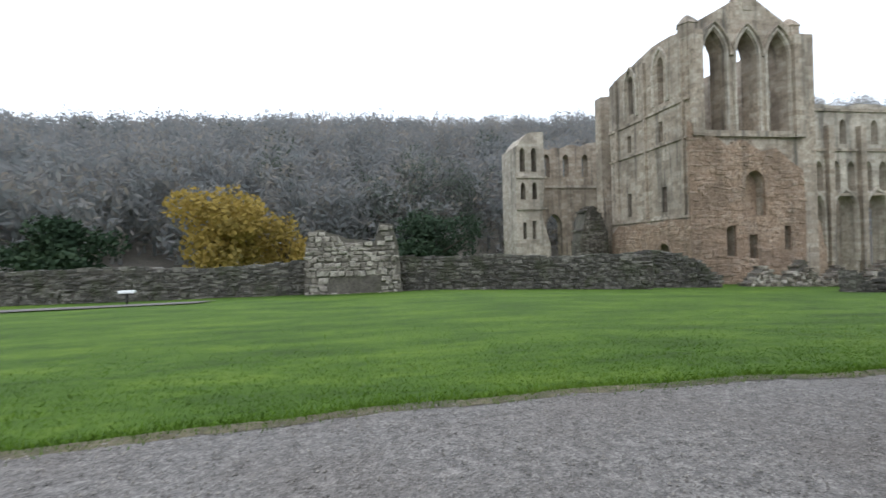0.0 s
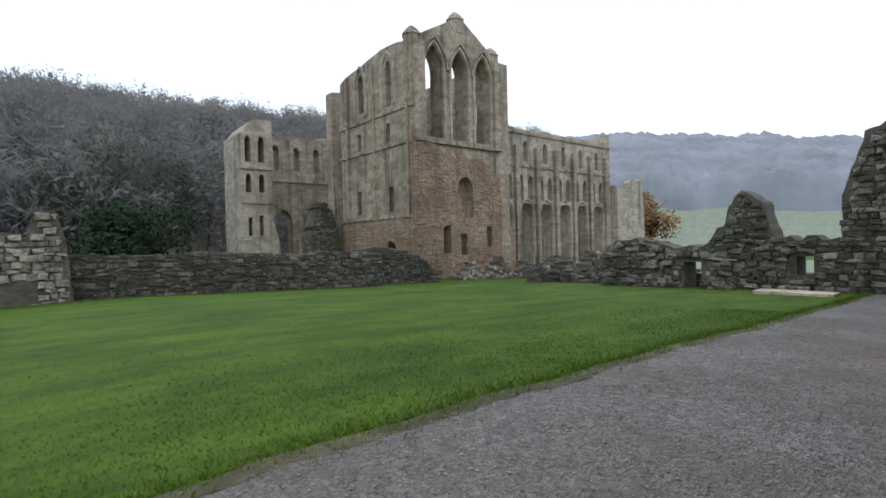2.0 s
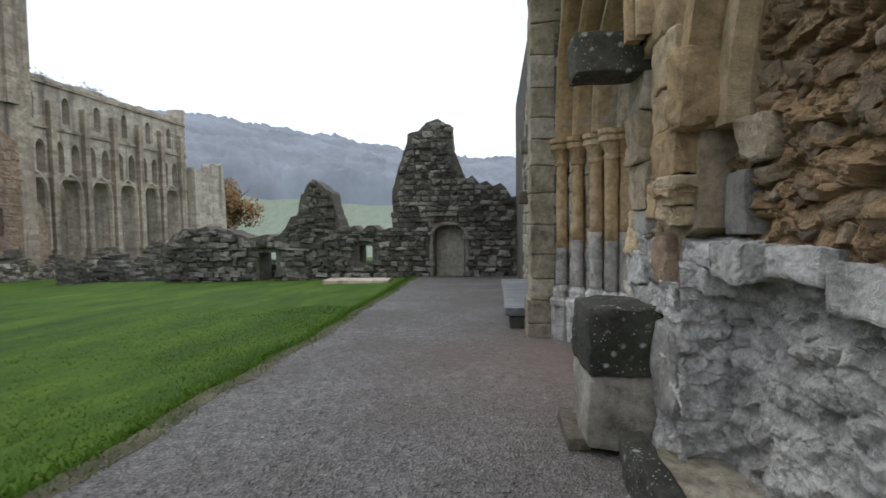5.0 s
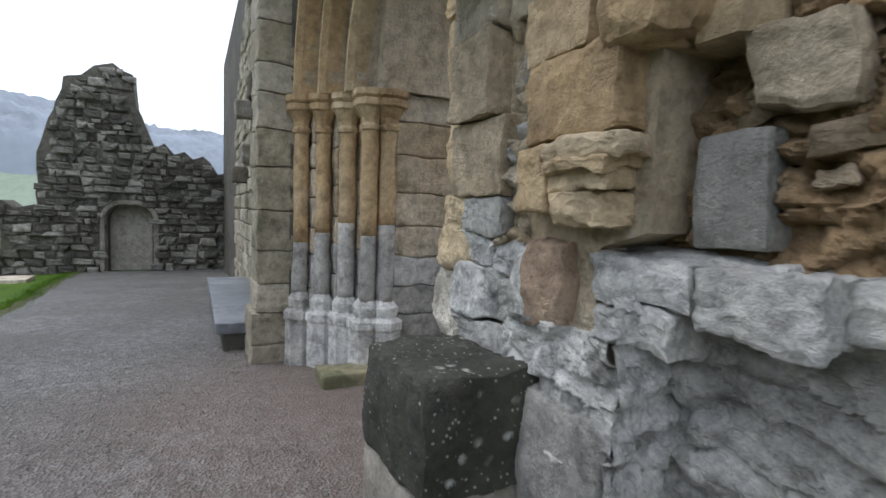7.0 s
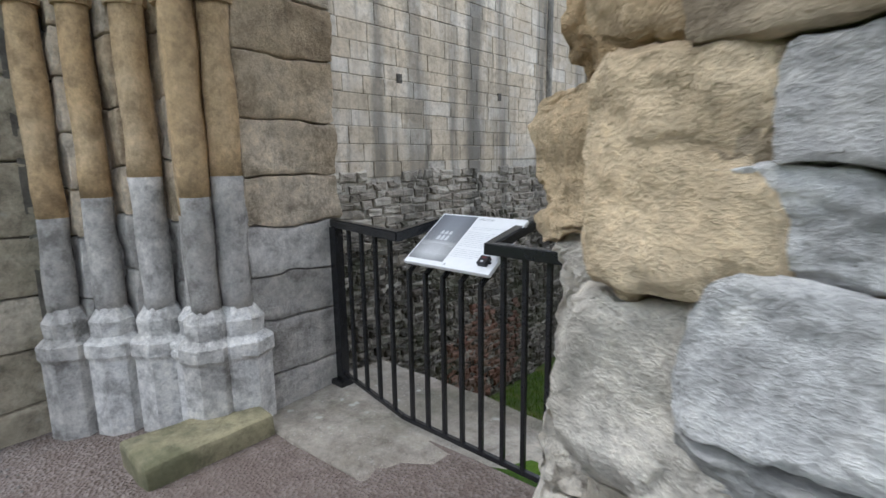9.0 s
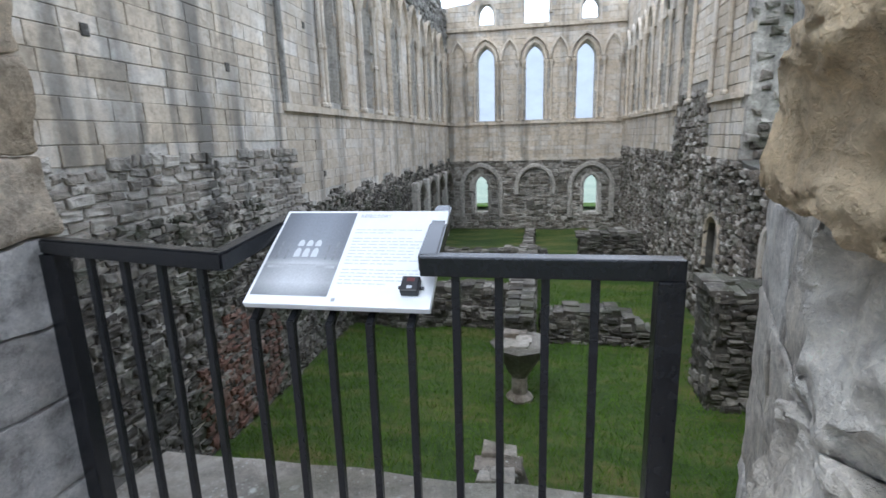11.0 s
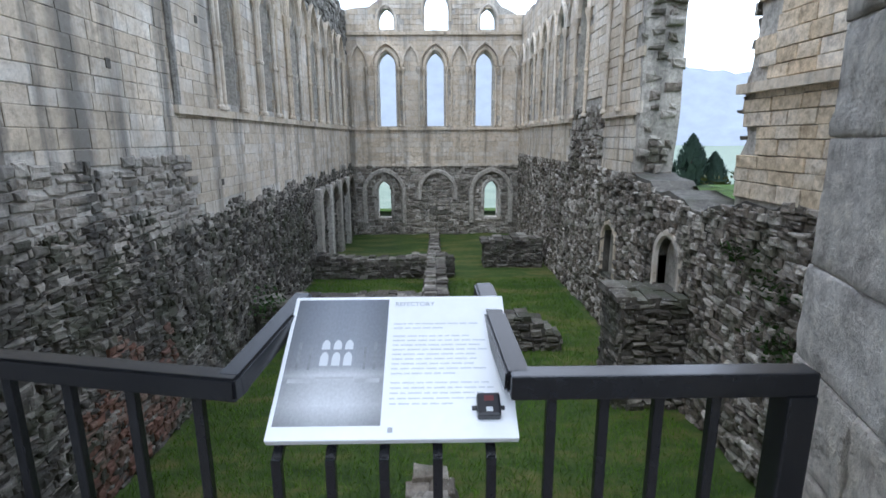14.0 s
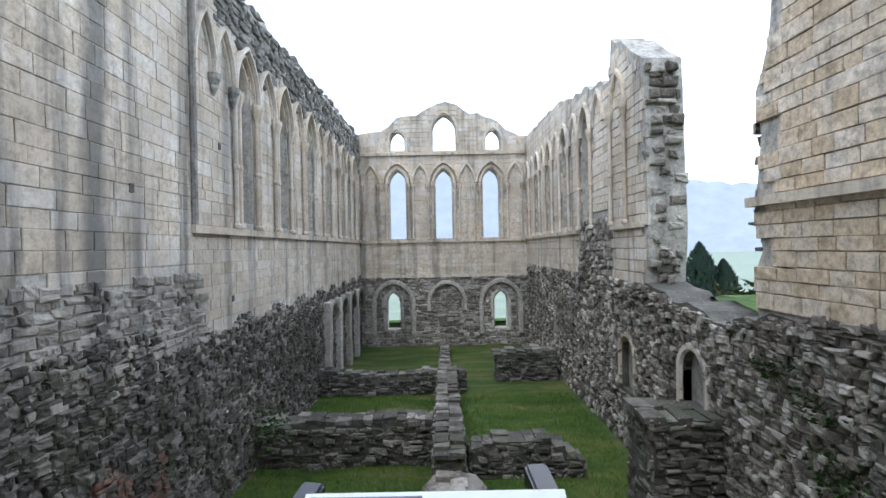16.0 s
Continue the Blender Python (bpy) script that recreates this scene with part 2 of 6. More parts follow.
CORE = stone("ochre_rubble_core", [(0.18, 0.115, 0.06), (0.42, 0.28, 0.15), (0.56, 0.43, 0.28)], streak=0.15, lichen=0.1, bump=0.8, stain=0.25)
LIME = stone("limewashed_rubble", [(0.36, 0.34, 0.31), (0.65, 0.635, 0.605), (0.82, 0.81, 0.79)], streak=0.3, lichen=0.3, bump=0.9, stain=0.25, mottle=0.8)
LICHEN = stone("lichened_stone", [(0.016, 0.016, 0.012), (0.038, 0.037, 0.028), (0.13, 0.125, 0.1)], streak=0.2, lichen=1.0, moss=0.35, bump=0.9, specks=0.6)
CHURCH = stone("church_ashlar", [(0.21, 0.17, 0.125), (0.38, 0.315, 0.245), (0.5, 0.44, 0.36)], streak=0.75, lichen=0.0, courses=(0.75, 0.36), grain=6, mottle=0.6, stain=0.6)
CHURCH_P = stone("church_pale_ashlar", [(0.27, 0.235, 0.19), (0.46, 0.405, 0.33), (0.58, 0.53, 0.45)], streak=0.65, lichen=0.0, courses=(0.75, 0.36), grain=6, mottle=0.6, stain=0.55)
CHURCH_R = stone("church_rough_brown", [(0.17, 0.115, 0.078), (0.32, 0.225, 0.155), (0.45, 0.36, 0.28)], streak=0.45, lichen=0.0, bump=0.9, grain=5, tone=0.18, stain=0.55)
RUBBLE_D = stone("black_mossed_rubble", [(0.04, 0.038, 0.032), (0.085, 0.08, 0.068), (0.24, 0.225, 0.195)], streak=0.3, lichen=0.6, moss=0.5, bump=0.7)
SLATE = stone("wet_lead_stone", [(0.13, 0.14, 0.15), (0.19, 0.2, 0.215), (0.26, 0.27, 0.29)], streak=0.2, lichen=0.1, rough=0.45, bump=0.2)
REDBRICK = stone("red_burnt_stone", [(0.1, 0.05, 0.034), (0.18, 0.088, 0.058), (0.19, 0.15, 0.115)], streak=0.4, lichen=0.2, bump=0.6)
GRASS = grass_material("mown_grass", (0.03, 0.066, 0.006), (0.053, 0.11, 0.008), (0.1, 0.165, 0.015))
BLADES = leafy("grass_blades", (0.05, 0.1, 0.01), (0.085, 0.165, 0.014), (0.16, 0.21, 0.035))
PATHM = gravel_material("compacted_gravel")
# Distance haze is mixed into this wood's pale blue-grey.
WOOD_FAR = plain("haze_tinted_winter_wood", (0.28, 0.31, 0.355), 0.95, 0, 0.2, 0.05, 0.0)
# Autumn tones greyed and lightened to carry some of the mist.
WOOD_NEAR = leafy("hazed_autumn_wood", (0.16, 0.18, 0.178), (0.25, 0.255, 0.255), (0.34, 0.285, 0.215), 0.5)
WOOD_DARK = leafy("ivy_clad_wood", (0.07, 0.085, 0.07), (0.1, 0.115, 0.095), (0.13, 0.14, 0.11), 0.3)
EVERGREEN = leafy("evergreen_foliage", (0.012, 0.025, 0.014), (0.025, 0.045, 0.024), (0.04, 0.06, 0.03))
# Evergreen made paler: the haze over these trees is in the colour.
CYPRESS = leafy("hazed_cypress_foliage", (0.04, 0.062, 0.048), (0.058, 0.086, 0.066), (0.08, 0.11, 0.085))
YELLOW = leafy("yellow_autumn_leaves", (0.18, 0.15, 0.055), (0.32, 0.235, 0.06), (0.4, 0.29, 0.08), 0.35)
ORANGE = leafy("rust_autumn_leaves", (0.14, 0.1, 0.06), (0.27, 0.17, 0.08), (0.33, 0.2, 0.09))
BARK = plain("bark", (0.09, 0.075, 0.06), 0.9, 0, 0.3, 8, 0.5)
BLACK = plain("black_painted_steel", (0.016, 0.017, 0.02), 0.27, 0.0, 0.25, 30, 0.05)
WHITE = plain("white_panel_face", (0.9, 0.91, 0.92), 0.25, 0, 0.02, 30, 0.0)
INK = plain("grey_ink", (0.62, 0.64, 0.66), 0.5, 0, 0.05, 60, 0.0)
INK_D = plain("dark_ink", (0.42, 0.43, 0.45), 0.5, 0, 0.05, 60, 0.0)
PIC_M = plain("print_mid_grey", (0.3, 0.315, 0.33), 0.35, 0, 0.2, 40, 0.0)
PIC_L = plain("print_light_grey", (0.5, 0.51, 0.52), 0.35, 0, 0.12, 25, 0.0)
PIC_W = plain("print_white", (0.66, 0.68, 0.7), 0.35, 0, 0.02, 25, 0.0)
BOXM = plain("black_plastic", (0.02, 0.02, 0.024), 0.4, 0, 0.2, 60, 0.05)
RED = plain("red_print", (0.12, 0.02, 0.02), 0.4, 0, 0.1, 60, 0.0)
IVY = leafy("ivy_leaves", (0.02, 0.045, 0.012), (0.04, 0.08, 0.02), (0.07, 0.11, 0.03))


# ---- mesh helpers ----
def part(name, bm, material, parent=None, label="", smooth=False):
    me = bpy.data.meshes.new(name)
    if isinstance(bm, tuple):
        me.from_pydata(bm[0], [], bm[1])
    else:
        bm.normal_update()
        bm.to_mesh(me)
        bm.free()
    me.materials.append(material)
    if smooth:
        for f in me.polygons:
            f.use_smooth = True
    ob = new(name, me)
    if parent:
        ob.parent = parent
    if label:
        ob["label"] = label
    return ob


def thing(name, label, category, at=(0, 0, 0), group="", kind=""):
    ob = new(name)
    ob.location = at
    ob.empty_display_size = 0.2
    return tagged(ob, label, category, group, kind)


def box_into(bm, x0, x1, y0, y1, z0, z1, bevel=0.0, jit=0.0):
    r = bmesh.ops.create_cube(bm, size=1.0)
    vs = r["verts"]
    for v in vs:
        v.co = Vector((x0 + (v.co.x + 0.5) * (x1 - x0), y0 + (v.co.y + 0.5) * (y1 - y0), z0 + (v.co.z + 0.5) * (z1 - z0)))
        if jit:
            v.co += Vector([random.uniform(-jit, jit) for _ in range(3)])
    if bevel:
        es = list({e for v in vs for e in v.link_edges})
        bmesh.ops.bevel(bm, geom=es, offset=bevel, segments=2, affect="EDGES", profile=0.6)
    return bm


def box(x0, x1, y0, y1, z0, z1, bevel=0.0, jit=0.0):
    return box_into(bmesh.new(), x0, x1, y0, y1, z0, z1, bevel, jit)


def roughened(bm, amp, cuts=3, scale=4.0, smooth=True):
    """Break up a smooth block into a weathered one."""
    bmesh.ops.subdivide_edges(bm, edges=bm.edges[:], cuts=cuts, use_grid_fill=True)
    for v in bm.verts:
        p = v.co * scale
        v.co += Vector((noise.noise(p), noise.noise(p + Vector((31, 7, 3))), noise.noise(p + Vector((5, 17, 41))))) * amp
        p *= 3.1
        v.co += Vector((noise.noise(p), noise.noise(p + Vector((31, 7, 3))), noise.noise(p + Vector((5, 17, 41))))) * amp * 0.35
        if cuts > 7:
            p *= 2.7
            v.co += Vector((noise.noise(p), noise.noise(p + Vector((31, 7, 3))), noise.noise(p + Vector((5, 17, 41))))) * amp * 0.2
    for f in bm.faces:
        f.smooth = smooth
    return bm


def lathe(profile, seg=12, at=(0, 0, 0)):
    vs, fs = [], []
    for r, z in profile:
        for k in range(seg):
            a = 2 * math.pi * k / seg
            vs.append((at[0] + r * math.cos(a), at[1] + r * math.sin(a), at[2] + z))
    for j in range(len(profile) - 1):
        for k in range(seg):
            a, b = j * seg + k, j * seg + (k + 1) % seg
            fs.append((a, b, b + seg, a + seg))
    fs.append(tuple(range(seg))[::-1])
    fs.append(tuple(range((len(profile) - 1) * seg, len(profile) * seg)))
    return vs, fs


class Face:
    """A wall face: u runs along the wall in world coordinates, z is up, d is the distance out of the face."""

    def __init__(self, at, u, n):
        self.u, self.n = Vector(u), Vector(n)
        self.o = self.n * at

    def p(self, u, z, d=0.0):
        return self.o + self.u * u + Vector((0, 0, z)) + self.n * d


def arch(cx, z0, w, spring, rise, k=7):
    """Outline of an opening with a pointed head (a round one where the rise is half the width)."""
    h = w / 2
    r = (rise * rise + h * h) / (2 * h)
    top = math.atan2(rise, r - h) if rise > 0 else 0
    left = [(cx - h + r - r * math.cos(top * i / k), spring + r * math.sin(top * i / k)) for i in range(k + 1)]
    right = [(2 * cx - u, z) for u, z in left[-2::-1]]
    return [(cx - h, z0)] + left + right + [(cx + h, z0)]


def rect(u0, u1, z0, z1):
    return [(u0, z0), (u0, z1), (u1, z1), (u1, z0)]


def ragged(points, step=0.5, amp=0.25, flat=0.5):
    """A broken wall head through the points: short level treads and sudden drops."""
    out, rnd = [], random.Random(len(points) * 7 + int(points[0][0] * 10))
    for (u0, z0), (u1, z1) in zip(points, points[1:]):
        c = max(1, int(math.hypot(u1 - u0, z1 - z0) / step))
        for i in range(c):
            f = i / c
            u, z = u0 + (u1 - u0) * f, z0 + (z1 - z0) * f
            out.append((u + rnd.uniform(-0.2, 0.2) * amp, z + rnd.uniform(-1, 1) * amp))
    out.append(points[-1])
    return out


def inside(u, z, loop):
    c = False
    for (a, b), (e, f) in zip(loop, loop[1:] + loop[:1]):
        if (b > z) != (f > z) and u < (e - a) * (z - b) / (f - b) + a:
            c = not c
    return c


def slab(face, outline, holes, d0, d1):
    """A wall with its openings cut through, between two distances from its face."""
    bm = bmesh.new()
    for loop in [outline] + holes:
        vs = [bm.verts.new(face.p(u, z, d0)) for u, z in loop]
        for a, b in zip(vs, vs[1:] + vs[:1]):
            bm.edges.new((a, b))
    bmesh.ops.triangle_fill(bm, edges=bm.edges[:], use_beauty=True, use_dissolve=False)
    r = bmesh.ops.extrude_face_region(bm, geom=bm.faces[:])
    bmesh.ops.translate(bm, verts=[v for v in r["geom"] if isinstance(v, bmesh.types.BMVert)], vec=face.n * (d1 - d0))
    bmesh.ops.recalc_face_normals(bm, faces=bm.faces[:])
    return bm


def courses(outline, holes, hs, ws, rnd, keep=None):
    """Stones in courses inside the outline and clear of the openings: u0, u1, z0, z1."""
    us, zs = [q[0] for q in outline], [q[1] for q in outline]
    out, z = [], min(zs)
    while z < max(zs):
        h = rnd.uniform(*hs)
        u = min(us) - rnd.uniform(0, ws[1])
        while u < max(us):
            w = rnd.uniform(*ws)
            spots = [(u + w * a, z + h * b) for a, b in ((0.5, 0.5), (0.12, 0.15), (0.88, 0.15), (0.12, 0.85), (0.88, 0.85))]
            if all(inside(*q, outline) for q in spots) and not any(inside(*q, o) for o in holes for q in spots):
                if keep is None or keep(u + w / 2, z + h / 2):
                    out.append((u, u + w, z, z + h))
            u += w
        z += h
    return out


def fill(u0, u1, z0, z1, hs, ws, rnd):
    """Stones that tile a rectangle edge to edge."""
    out, z = [], z0
    while z < z1 - 0.03:
        h = min(rnd.uniform(*hs), z1 - z)
        if z1 - z - h < hs[0] * 0.5:
            h = z1 - z
        u = u0
        while u < u1 - 0.02:
            w = min(rnd.uniform(*ws), u1 - u)
            if u1 - u - w < ws[0] * 0.5:
                w = u1 - u
            out.append((u, u + w, z, z + h))
            u += w
        z += h
    return out


def stone_mesh(w, h, d, gap, rnd, jit, grid=1, amp=0.0, seed=0.0):
    """One stone, front towards +y: sides, a chamfer and a front that may be hewn rough. Local x along, z up."""
    b = 0.009 if jit <= 0.006 else min(0.3 * min(w, h), 0.018 + jit * 0.4) if grid > 2 else min(0.35 * min(w, h), 0.1 * min(w, h) + jit * 0.3)
    x, y = w / 2 - gap, h / 2 - gap
    cs = [(-1, -1), (1, -1), (1, 1), (-1, 1)]
    j = [(rnd.uniform(-jit, jit), rnd.uniform(-jit, jit)) for _ in cs]
    vs, fs = [], []
    for k, (cx, cz) in enumerate(cs):
        vs.append((cx * x + j[k][0], -0.06, cz * y + j[k][1]))
    for k, (cx, cz) in enumerate(cs):
        vs.append((cx * x + j[k][0], d - b * 0.8, cz * y + j[k][1]))
    for k in range(4):
        fs.append((k, (k + 1) % 4, 4 + (k + 1) % 4, 4 + k))
    g = max(1, grid)
    base = len(vs)
    for i in range(g + 1):
        for q in range(g + 1):
            s, t = i / g, q / g
            px = (-(x - b)) * (1 - s) + (x - b) * s + (j[0][0] * (1 - s) + j[1][0] * s) * (1 - t) + (j[3][0] * (1 - s) + j[2][0] * s) * t
            pz = (-(y - b)) * (1 - t) + (y - b) * t + (j[0][1] * (1 - s) + j[1][1] * s) * (1 - t) + (j[3][1] * (1 - s) + j[2][1] * s) * t
            dd = d + (noise.fractal(Vector((px * 8 + seed, pz * 11, seed * 1.7)), 0.9, 2.1, 4) * amp if amp else 0)
            vs.append((px, dd, pz))
    at = lambda i, q: base + i * (g + 1) + q
    for i in range(g):
        for q in range(g):
            fs.append((at(i, q), at(i + 1, q), at(i + 1, q + 1), at(i, q + 1)))
    fs.append((4, 5) + tuple(at(i, 0) for i in range(g, -1, -1)))
    fs.append((5, 6) + tuple(at(g, q) for q in range(g, -1, -1)))
    fs.append((6, 7) + tuple(at(i, g) for i in range(0, g + 1)))
    fs.append((7, 4) + tuple(at(0, q) for q in range(0, g + 1)))
    return vs, fs


LATER = []


def lay(parent, face, stones, material, depth=(0.0, 0.03), gap=0.008, jit=0.0, grid=1, amp=0.0, near=None, singles=0, seed=1, name="stone"):
    """Lays the stones on a wall: those nearest to a stretch of the plan singly, the rest as one part."""
    rnd = random.Random(seed)
    if near is not None:
        stones = sorted(stones, key=lambda s: (face.p((s[0] + s[1]) / 2, (s[2] + s[3]) / 2) - Vector(near)).length)
    one, rest = stones[:singles], stones[singles:]
    turn = Matrix((face.u, face.n, (0, 0, 1))).transposed().to_4x4()
    if one:
        kinds = [stone_mesh(0.42, 0.26, 0.02, gap, rnd, jit, grid, amp, 3.3 * k) for k in range(7)]
        meshes = []
        for vs, fs in kinds:
            me = bpy.data.meshes.new(name)
            me.from_pydata(vs, [], fs)
            me.materials.append(material)
            for f in me.polygons:
                f.use_smooth = grid > 2
            meshes.append(me)
        LATER.append((parent, face, turn, one, meshes, depth, name, seed))
    vs, fs = [], []
    for k, (u0, u1, z0, z1) in enumerate(rest):
        d = rnd.uniform(*depth)
        v, f = stone_mesh(u1 - u0, z1 - z0, d, gap, rnd, jit, grid, amp, seed * 7.1 + k * 0.37)
        o = len(vs)
        sh = jit if 0.03 <= jit and grid <= 2 else 0.0
        c = face.p((u0 + u1) / 2 + rnd.uniform(-sh, sh), (z0 + z1) / 2 + rnd.uniform(-sh, sh))
        for q in v:
            vs.append(c + face.u * q[0] + face.n * q[1] + Vector((0, 0, q[2])))
        fs += [tuple(i + o for i in t) for t in f]
    if vs:
        tagged(part("masonry", (vs, fs), material, parent, smooth=grid > 2), kind="stuff")


def lay_singles():
    for parent, face, turn, one, meshes, depth, name, seed in LATER:
        rnd = random.Random(seed + 50)
        for u0, u1, z0, z1 in one:
            ob = new(name, rnd.choice(meshes))
            ob.parent = parent
            s = Matrix.Diagonal(((u1 - u0) / 0.42, 1.0, (z1 - z0) / 0.26, 1))
            ob.matrix_basis = Matrix.Translation(face.p((u0 + u1) / 2, (z0 + z1) / 2, rnd.uniform(*depth) - 0.02)) @ turn @ s


def arch_ring(face, cx, w, spring, rise, width, d0, d1, k=8, legs=0.0):
    """A moulded arch, with its jambs where legs is given: one continuous band with a chamfered inner edge."""
    h = w / 2
    r = (rise * rise + h * h) / (2 * h)
    top = math.atan2(rise, r - h)
    rows = []
    for side in (-1, 1):
        c = cx + side * (h - r)
        half = [(c + side * q * math.cos(top * i / k), spring + q * math.sin(top * i / k)) for i in range(k + 1) for q in (r, r + width)]
        half = [(half[2 * i], half[2 * i + 1]) for i in range(k + 1)]
        if legs:
            half = [((cx + side * h, spring - legs), (cx + side * (h + width), spring - legs))] + half
        rows += half if side < 0 else half[-2::-1]
    m = len(rows) // 2
    i0, o0 = rows[len(rows) // 2]
    if abs(o0[0] - cx) > 1e-6:
        r2 = r + width
        zz = spring + math.sqrt(max(0.0, r2 * r2 - (r - h) ** 2))
        rows[[abs(a[0] - cx) < 1e-6 for a, b in rows].index(True)] = ((cx, spring + rise), (cx, zz))
    vs, fs = [], []
    for a, b in rows:
        e = (a[0] + (b[0] - a[0]) * 0.25, a[1] + (b[1] - a[1]) * 0.25)
        f = (a[0] + (b[0] - a[0]) * 0.85, a[1] + (b[1] - a[1]) * 0.85)
        t = (d0 - d1) * 0.3
        vs += [face.p(*a, d1), face.p(*a, d0 - t), face.p(*e, d0), face.p(*f, d0), face.p(*b, d0 - t * 0.6), face.p(*b, d1)]
    for i in range(len(rows) - 1):
        for q in range(6):
            s = (q + 1) % 6
            fs.append((i * 6 + q, i * 6 + s, i * 6 + 6 + s, i * 6 + 6 + q))
    fs += [tuple(range(6))[::-1], tuple(range(len(vs) - 6, len(vs)))]
    return vs, fs


def bar_between(a, b, w, h, bm=None):
    """A square bar from a to b."""
    bm = bm or bmesh.new()
    a, b = Vector(a), Vector(b)
    d = b - a
    q = d.to_track_quat("X", "Z").to_matrix().to_4x4()
    r = bmesh.ops.create_cube(bm, size=1.0, matrix=Matrix.Translation((a + b) / 2) @ q @ Matrix.Diagonal((d.length, w, h, 1)))
    bmesh.ops.bevel(bm, geom=list({e for v in r["verts"] for e in v.link_edges}), offset=min(w, h) * 0.12, segments=2, affect="EDGES")
    return bm


# ---- ground ----
LX, RX, FY = 15.8, 3.65, -35.6
NORTH, SOUTH, WEST_IN, EAST_IN = ((1, 0, 0), (0, 1, 0)), ((-1, 0, 0), (0, -1, 0)), ((0, -1, 0), (1, 0, 0)), ((0, 1, 0), (-1, 0, 0))


def ground_z(x, y):
    z = -0.038 * max(0.0, min(x, 60) - 4.5) - 0.021 * max(0.0, min(y, 60) - 5)
    if y < 0:
        k = min(1.0, -y / 6)
        z = z * (1 - k) + k * (0.35 - 0.16 * max(0.0, min(-y, 60) - 12))
    return z


def lawn_edge(x):
    return float(np.interp(x, [-14, -2.5, 0, 3, 6, 10, 16, 30], [3.9, 4.7, 5.02, 5.15, 5.25, 5.4, 5.6, 6.3])) + 0.04 * math.sin(x * 0.9) + 0.03 * math.sin(x * 3.1)


def grid_axis(lo, hi, fine_lo, fine_hi, fine, grow=1.35):
    out, v, s = [], fine_lo, fine
    while v < fine_hi:
        out.append(v)
        v += fine
    out.append(fine_hi)
    for sign, start, end in ((-1, fine_lo, lo), (1, fine_hi, hi)):
        v, s = start, fine
        while abs(v - start) < abs(end - start):
            s *= grow
            v += sign * s
            out.append(v)
    return sorted(out)


xs = sorted(set(grid_axis(-900, 900, -8, 30, 0.5)) | {RX - 1.1, LX + 1.2})
ys = sorted(set(grid_axis(-900, 900, -40, 30, 0.5)) | {FY - 1.2, 0.0})
idx, gv, gf = {}, [], []
for i, x in enumerate(xs):
    for j, y in enumerate(ys):
        idx[i, j] = len(gv)
        gv.append((x, y, ground_z(x, y) + 0.02 * noise.noise(Vector((x * 0.6, y * 0.6, 0)))))
for i in range(len(xs) - 1):
    for j in range(len(ys) - 1):
        if xs[i] >= RX - 1.11 and xs[i + 1] <= LX + 1.21 and ys[j] >= FY - 1.21 and ys[j + 1] <= 0.01:
            continue
        gf.append((idx[i, j], idx[i + 1, j], idx[i + 1, j + 1], idx[i, j + 1]))
tagged(part("ground", (gv, gf), GRASS, smooth=True), "short green grass over the cloister and fields", "grass", kind="structure")

# gravel walk along the range
pv, pf = [], []
px = [-14 + 0.4 * i for i in range(101)]
for x in px:
    e = lawn_edge(x)
    for k in range(13):
        y = -1.5 + (e + 1.5) * k / 12
        pv.append((x, y, ground_z(x, max(y, 0.5)) + 0.022 + 0.01 * noise.noise(Vector((x, y, 4)))))
for i in range(len(px) - 1):
    for k in range(12):
        a = i * 13 + k
        if px[i] > 2.2 and pv[a + 1][1] < 0.3 and px[i] < 30:
            continue
        pf.append((a, a + 13, a + 14, a + 1))
tagged(part("path", (pv, pf), PATHM, smooth=True), "wide grey compacted gravel path, damp", "path", kind="structure")
fv, ff = [], []
for i in range(31):
    for j in range(81):
        x, y = RX - 0.3 + (LX - RX + 0.6) * i / 30, FY - 0.4 + (-0.3 - FY + 0.4) * j / 80
        fv.append((x, y, -4.84 + 0.016 * y + 0.12 * noise.noise(Vector((x * 0.4, y * 0.4, 9)))))
for i in range(30):
    for j in range(80):
        a = i * 81 + j
        ff.append((a, a + 81, a + 82, a + 1))
FLOOR_GRASS = grass_material("undercroft_grass", (0.022, 0.042, 0.008), (0.045, 0.075, 0.014), (0.12, 0.105, 0.035))
tagged(part("floor", (fv, ff), FLOOR_GRASS, smooth=True), "grass floor of the sunken roofless refectory", "grass", kind="structure")


def floor_z(y):
    return -4.84 + 0.016 * y


# ---- refectory: east wall ----
EAST = Face(-LX, *EAST_IN)
top_e = ragged([(FY, 10.0), (-30, 9.9), (-23, 9.7), (-15, 9.5), (-10, 9.8), (-1, 10.2)], 0.7, 0.22)
low_e = [(-1, -5.6), (FY, -5.6)]
outline_e = top_e + low_e
BAYS = [-13.45 - 1.82 * k for k in range(12)]          # centres of the arcade's colonnettes
WIN_E = [(BAYS[k] + BAYS[k + 1]) / 2 for k in range(0, 11, 2)]
BLIND_E = [(BAYS[k] + BAYS[k + 1]) / 2 for k in range(1, 11, 2)]
wall_east = thing("wall_east", "tall pale ashlar refectory wall with blind arcade over dark rubble", "wall", kind="structure")
holes_e = [arch(u, 2.6, 1.25, 6.6, 1.15) for u in WIN_E]
part("wall_body", slab(EAST, outline_e, [], -0.55, -1.3), ASHLAR_B, wall_east)
part("wall_lining", slab(EAST, outline_e, holes_e, -0.02, -0.5), ASHLAR_B, wall_east)


def split_e(u):
    return 1.22 + 0.1 * math.sin(u * 1.7) if u > -11.5 else -0.3 + 0.15 * math.sin(u * 2.1)


